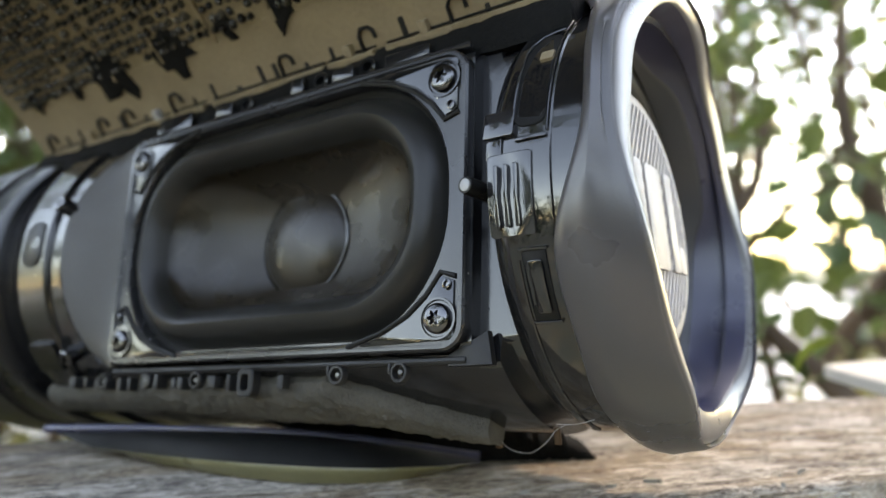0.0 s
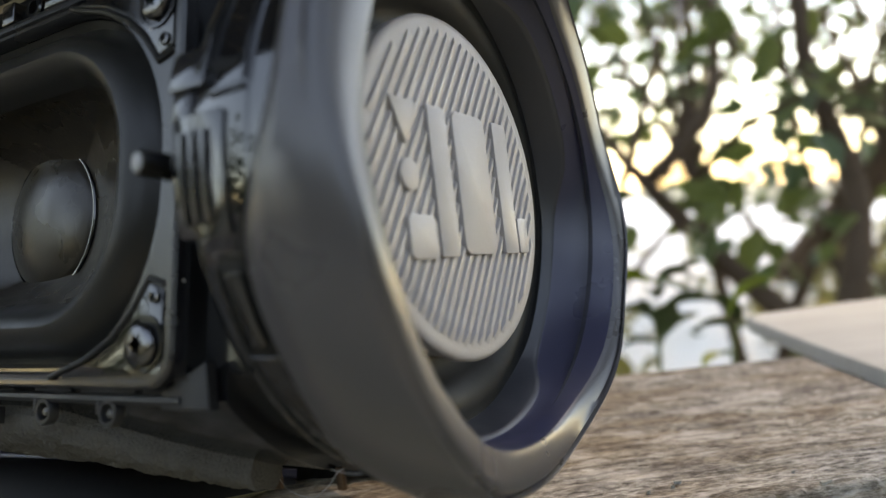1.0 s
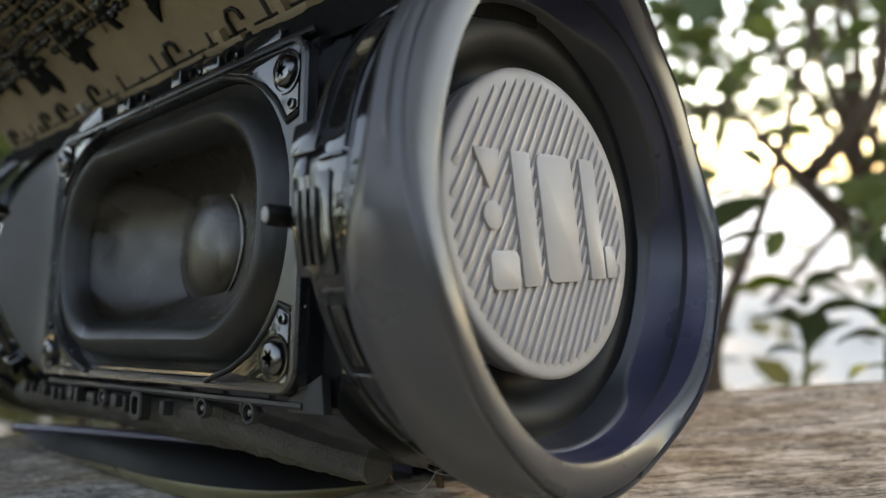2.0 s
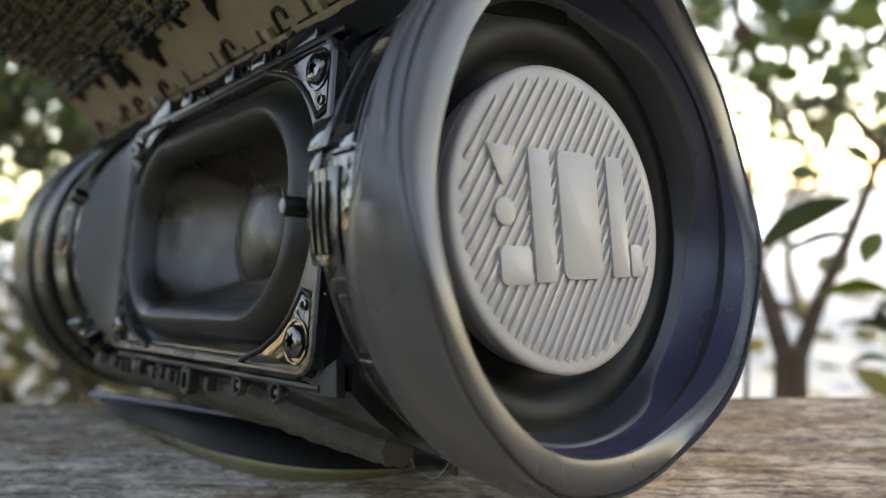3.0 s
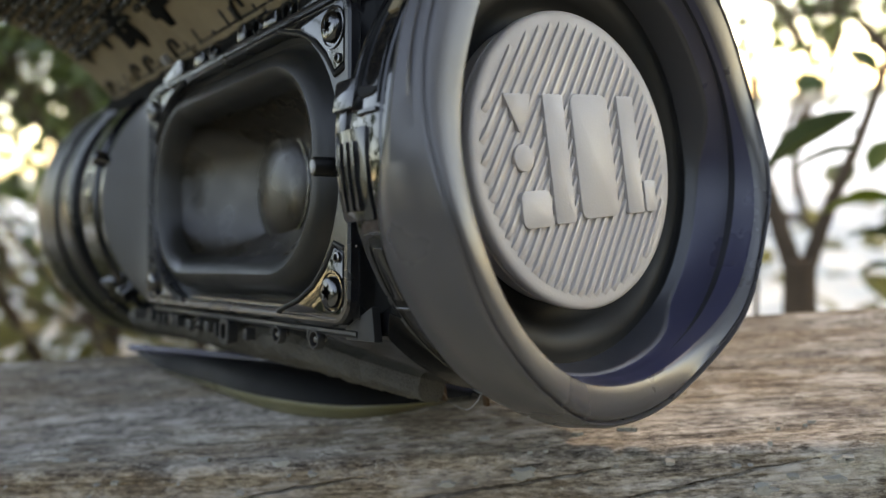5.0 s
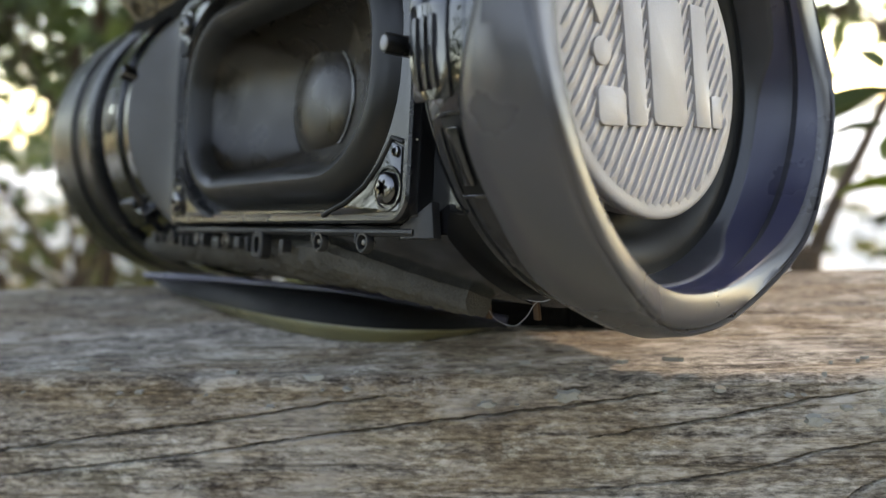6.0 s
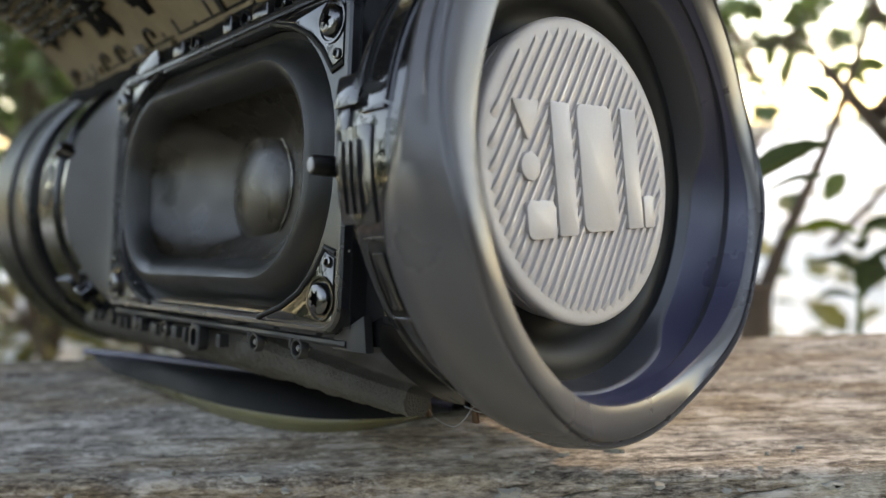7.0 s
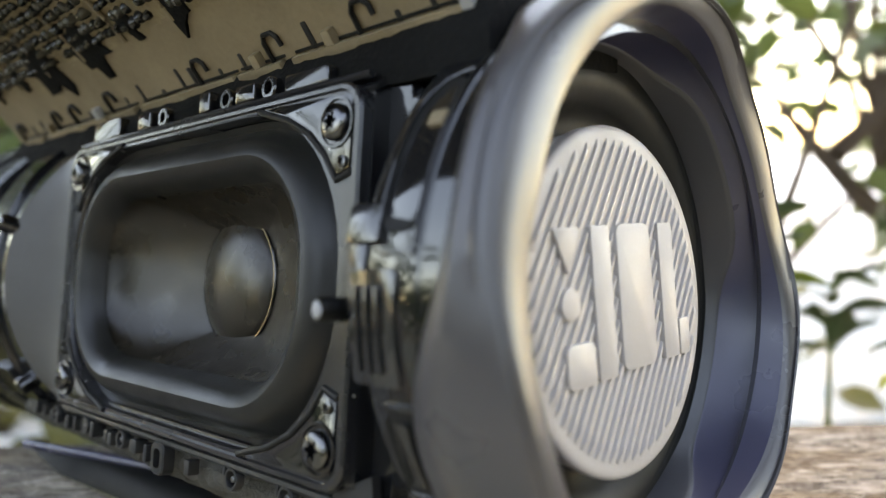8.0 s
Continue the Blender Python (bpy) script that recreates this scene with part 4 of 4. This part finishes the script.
# crowns out of view, added to cut the sky light from above
for tx, ty, th, tl, ts, tn, tsd in ((1.9, 2.7, 4.8, (-1.2, -2.3), 1.4, 4200, 54), (-2.5, 2.2, 4.6, (1.6, -1.2), 1.5, 4200, 51), (3.6, 1.6, 4.8, (-0.6, -1.4), 1.5, 4200, 52), (-0.4, 3.2, 5.6, (-0.2, -1.9), 1.6, 4200, 53)):
    tree(tx, ty, th, tl, ts, tn, tsd)


def limb(parent, pts, radii, name="limb", mat_=None):
    return part(name, tube([tuple(Vector(spline(pts, i / 24)) * 1000) for i in range(25)], [1000 * (radii[0] + (radii[1] - radii[0]) * i / 24) for i in range(25)], 10), mat_ or BARK, parent)


def spray(parent, centre, spread, count, seed, size):
    """A loose spray of leaves round a place."""
    rr = random.Random(seed)
    bm = bmesh.new()
    for k in range(count):
        p = Vector(centre) + Vector((rr.gauss(0, spread[0]), rr.gauss(0, spread[1]), rr.gauss(0, spread[2])))
        leaf_mesh(bm, p, Euler((rr.uniform(-1.2, 1.2), rr.uniform(-0.6, 1.2), rr.uniform(0, 6.28))).to_matrix(), size * rr.uniform(0.6, 1.3))
    tagged(part("crown", bm, LEAF, parent, smooth=False), kind="stuff")


forked = thing("shrub", Matrix.Identity(4), "dark forked brown trunk with thin leafy limbs", "shrub", "shrubs behind the beam")
limb(forked, [(0.245, 0.58, -0.46), (0.236, 0.573, -0.2), (0.238, 0.575, -0.06)], (0.016, 0.011), "trunk")
limb(forked, [(0.237, 0.575, -0.08), (0.221, 0.591, -0.008), (0.20, 0.62, 0.08), (0.17, 0.66, 0.22)], (0.008, 0.002))
limb(forked, [(0.239, 0.575, -0.08), (0.262, 0.588, -0.03), (0.30, 0.60, 0.05), (0.36, 0.63, 0.2)], (0.007, 0.002))
spray(forked, (0.36, 0.68, 0.24), (0.10, 0.06, 0.07), 40, 31, 0.045)
spray(forked, (0.42, 0.62, 0.02), (0.06, 0.05, 0.03), 16, 32, 0.04)

leaning = thing("shrub", Matrix.Identity(4), "leaning brown trunk with sparse backlit leaves", "shrub", "shrubs behind the beam")
limb(leaning, [(0.84, 0.53, -0.47), (0.66, 0.68, -0.22), (0.506, 0.801, -0.031), (0.44, 0.85, 0.06), (0.40, 0.89, 0.13)], (0.021, 0.004), "trunk")
limb(leaning, [(0.60, 0.72, -0.15), (0.64, 0.74, 0.02), (0.62, 0.80, 0.20), (0.66, 0.85, 0.4)], (0.018, 0.006))
limb(leaning, [(0.45, 0.84, 0.06), (0.54, 0.86, 0.16), (0.56, 0.90, 0.34)], (0.012, 0.004))
spray(leaning, (0.33, 0.93, 0.25), (0.11, 0.06, 0.07), 70, 35, 0.04)
spray(leaning, (0.60, 0.86, 0.22), (0.14, 0.08, 0.14), 40, 33, 0.045)
spray(leaning, (0.44, 0.92, 0.02), (0.08, 0.06, 0.04), 12, 34, 0.045)


def near_leaf(parent, base, tip, mat_, wide=0.21, droop=0.12, roll=0.4):
    """One leaf blade with a folded midrib, from its stalk to its tip."""
    a, b = Vector(base), Vector(tip)
    d = b - a
    side = d.cross(Vector((math.sin(roll), 0.35, math.cos(roll)))).normalized()
    up = side.cross(d).normalized()
    n = 12
    rings = []
    for i in range(n + 1):
        t = i / n
        w = d.length * wide * math.sin(math.pi * min(1, t * 0.96 + 0.02)) ** 0.8
        c = a + d * t + up * d.length * droop * math.sin(math.pi * t)
        ring = []
        for k in (-1, -0.5, 0, 0.5, 1):
            ring.append(tuple((c + side * w * k + up * abs(k) * w * 0.35) * 1000))
        for k in (1, 0.5, 0, -0.5, -1):
            ring.append(tuple((c + side * w * k * 0.98 + up * (abs(k) * w * 0.35 - 0.0004)) * 1000))
        rings.append(ring)
    return part("leaf", loft(rings, True, (True, True)), mat_, parent)


seedling = thing("seedling", Matrix.Translation((0.03, 0.04, -0.008)), "young plant with green leaves and one yellow-green leaf", "plant", "young plants behind the beam")
limb(seedling, [(0.245, 0.37, -0.46), (0.24, 0.36, -0.2), (0.236, 0.347, -0.012)], (0.003, 0.0012), "stem", LEAF)
near_leaf(seedling, (0.231, 0.347, -0.010), (0.258, 0.345, 0.011), YELLOWLEAF, 0.26)
near_leaf(seedling, (0.242, 0.350, -0.014), (0.222, 0.352, 0.003), LEAF, 0.26)
near_leaf(seedling, (0.236, 0.347, -0.014), (0.212, 0.350, -0.016), LEAF, 0.3)
near_leaf(seedling, (0.238, 0.350, -0.018), (0.266, 0.352, -0.014), LEAF, 0.26)
near_leaf(seedling, (0.238, 0.352, -0.03), (0.216, 0.346, -0.034), YELLOWLEAF, 0.26)
sprig = thing("seedling", Matrix.Identity(4), "young plant with a single long dark green leaf", "plant", "young plants behind the beam")
limb(sprig, [(0.145, 0.38, -0.46), (0.148, 0.372, -0.2), (0.156, 0.366, 0.030)], (0.003, 0.0008), "stem", BARK)
near_leaf(sprig, (0.160, 0.366, 0.033), (0.200, 0.366, 0.053), LEAF, 0.17, 0.08, 0.9)
near_leaf(sprig, (0.172, 0.372, 0.028), (0.205, 0.378, 0.036), LEAF, 0.15, 0.08, 0.9)
bushy = thing("seedling", Matrix.Identity(4), "young plant with a cluster of broad green leaves", "plant", "young plants behind the beam")
limb(bushy, [(0.28, 0.50, -0.46), (0.275, 0.49, -0.2), (0.268, 0.478, -0.045)], (0.004, 0.0015), "stem", LEAF)
rr = random.Random(8)
for k in range(11):
    a = k * 2.4
    r = rr.uniform(0.025, 0.045)
    z = -0.055 + 0.005 * k
    near_leaf(bushy, (0.268, 0.479, z), (0.268 + r * math.cos(a), 0.479 + r * 0.6 * math.sin(a), z + rr.uniform(-0.004, 0.024)), rr.choice((LEAF, LEAF, YELLOWLEAF)), 0.28)


def low_plants():
    rr = random.Random(21)
    bm = bmesh.new()
    for k in range(9000):
        y = 0.62 + 3.2 * rr.random() ** 1.4
        x = rr.uniform(-1.0, 1.0) * (0.9 + 1.1 * y)
        if (0.12 * y < x < 0.75 * y and rr.random() > 0.12) or (x < -0.3 * y and rr.random() > 0.9):
            continue
        tall = 0.10 + 0.16 * (0.5 + 0.5 * noise.noise(Vector((x * 1.7, y * 1.7, 0))))
        p = Vector((x, y, -0.45 + tall * rr.random()))
        leaf_mesh(bm, p, Euler((rr.uniform(-1.0, 1.0), rr.uniform(-1.0, 0.4), rr.uniform(0, 6.28))).to_matrix(), rr.uniform(0.04, 0.09))
    return bm


tagged(part("low_plants", low_plants(), LOWLEAF, smooth=False), "low leafy green ground plants behind the beam", "plants", kind="stuff")
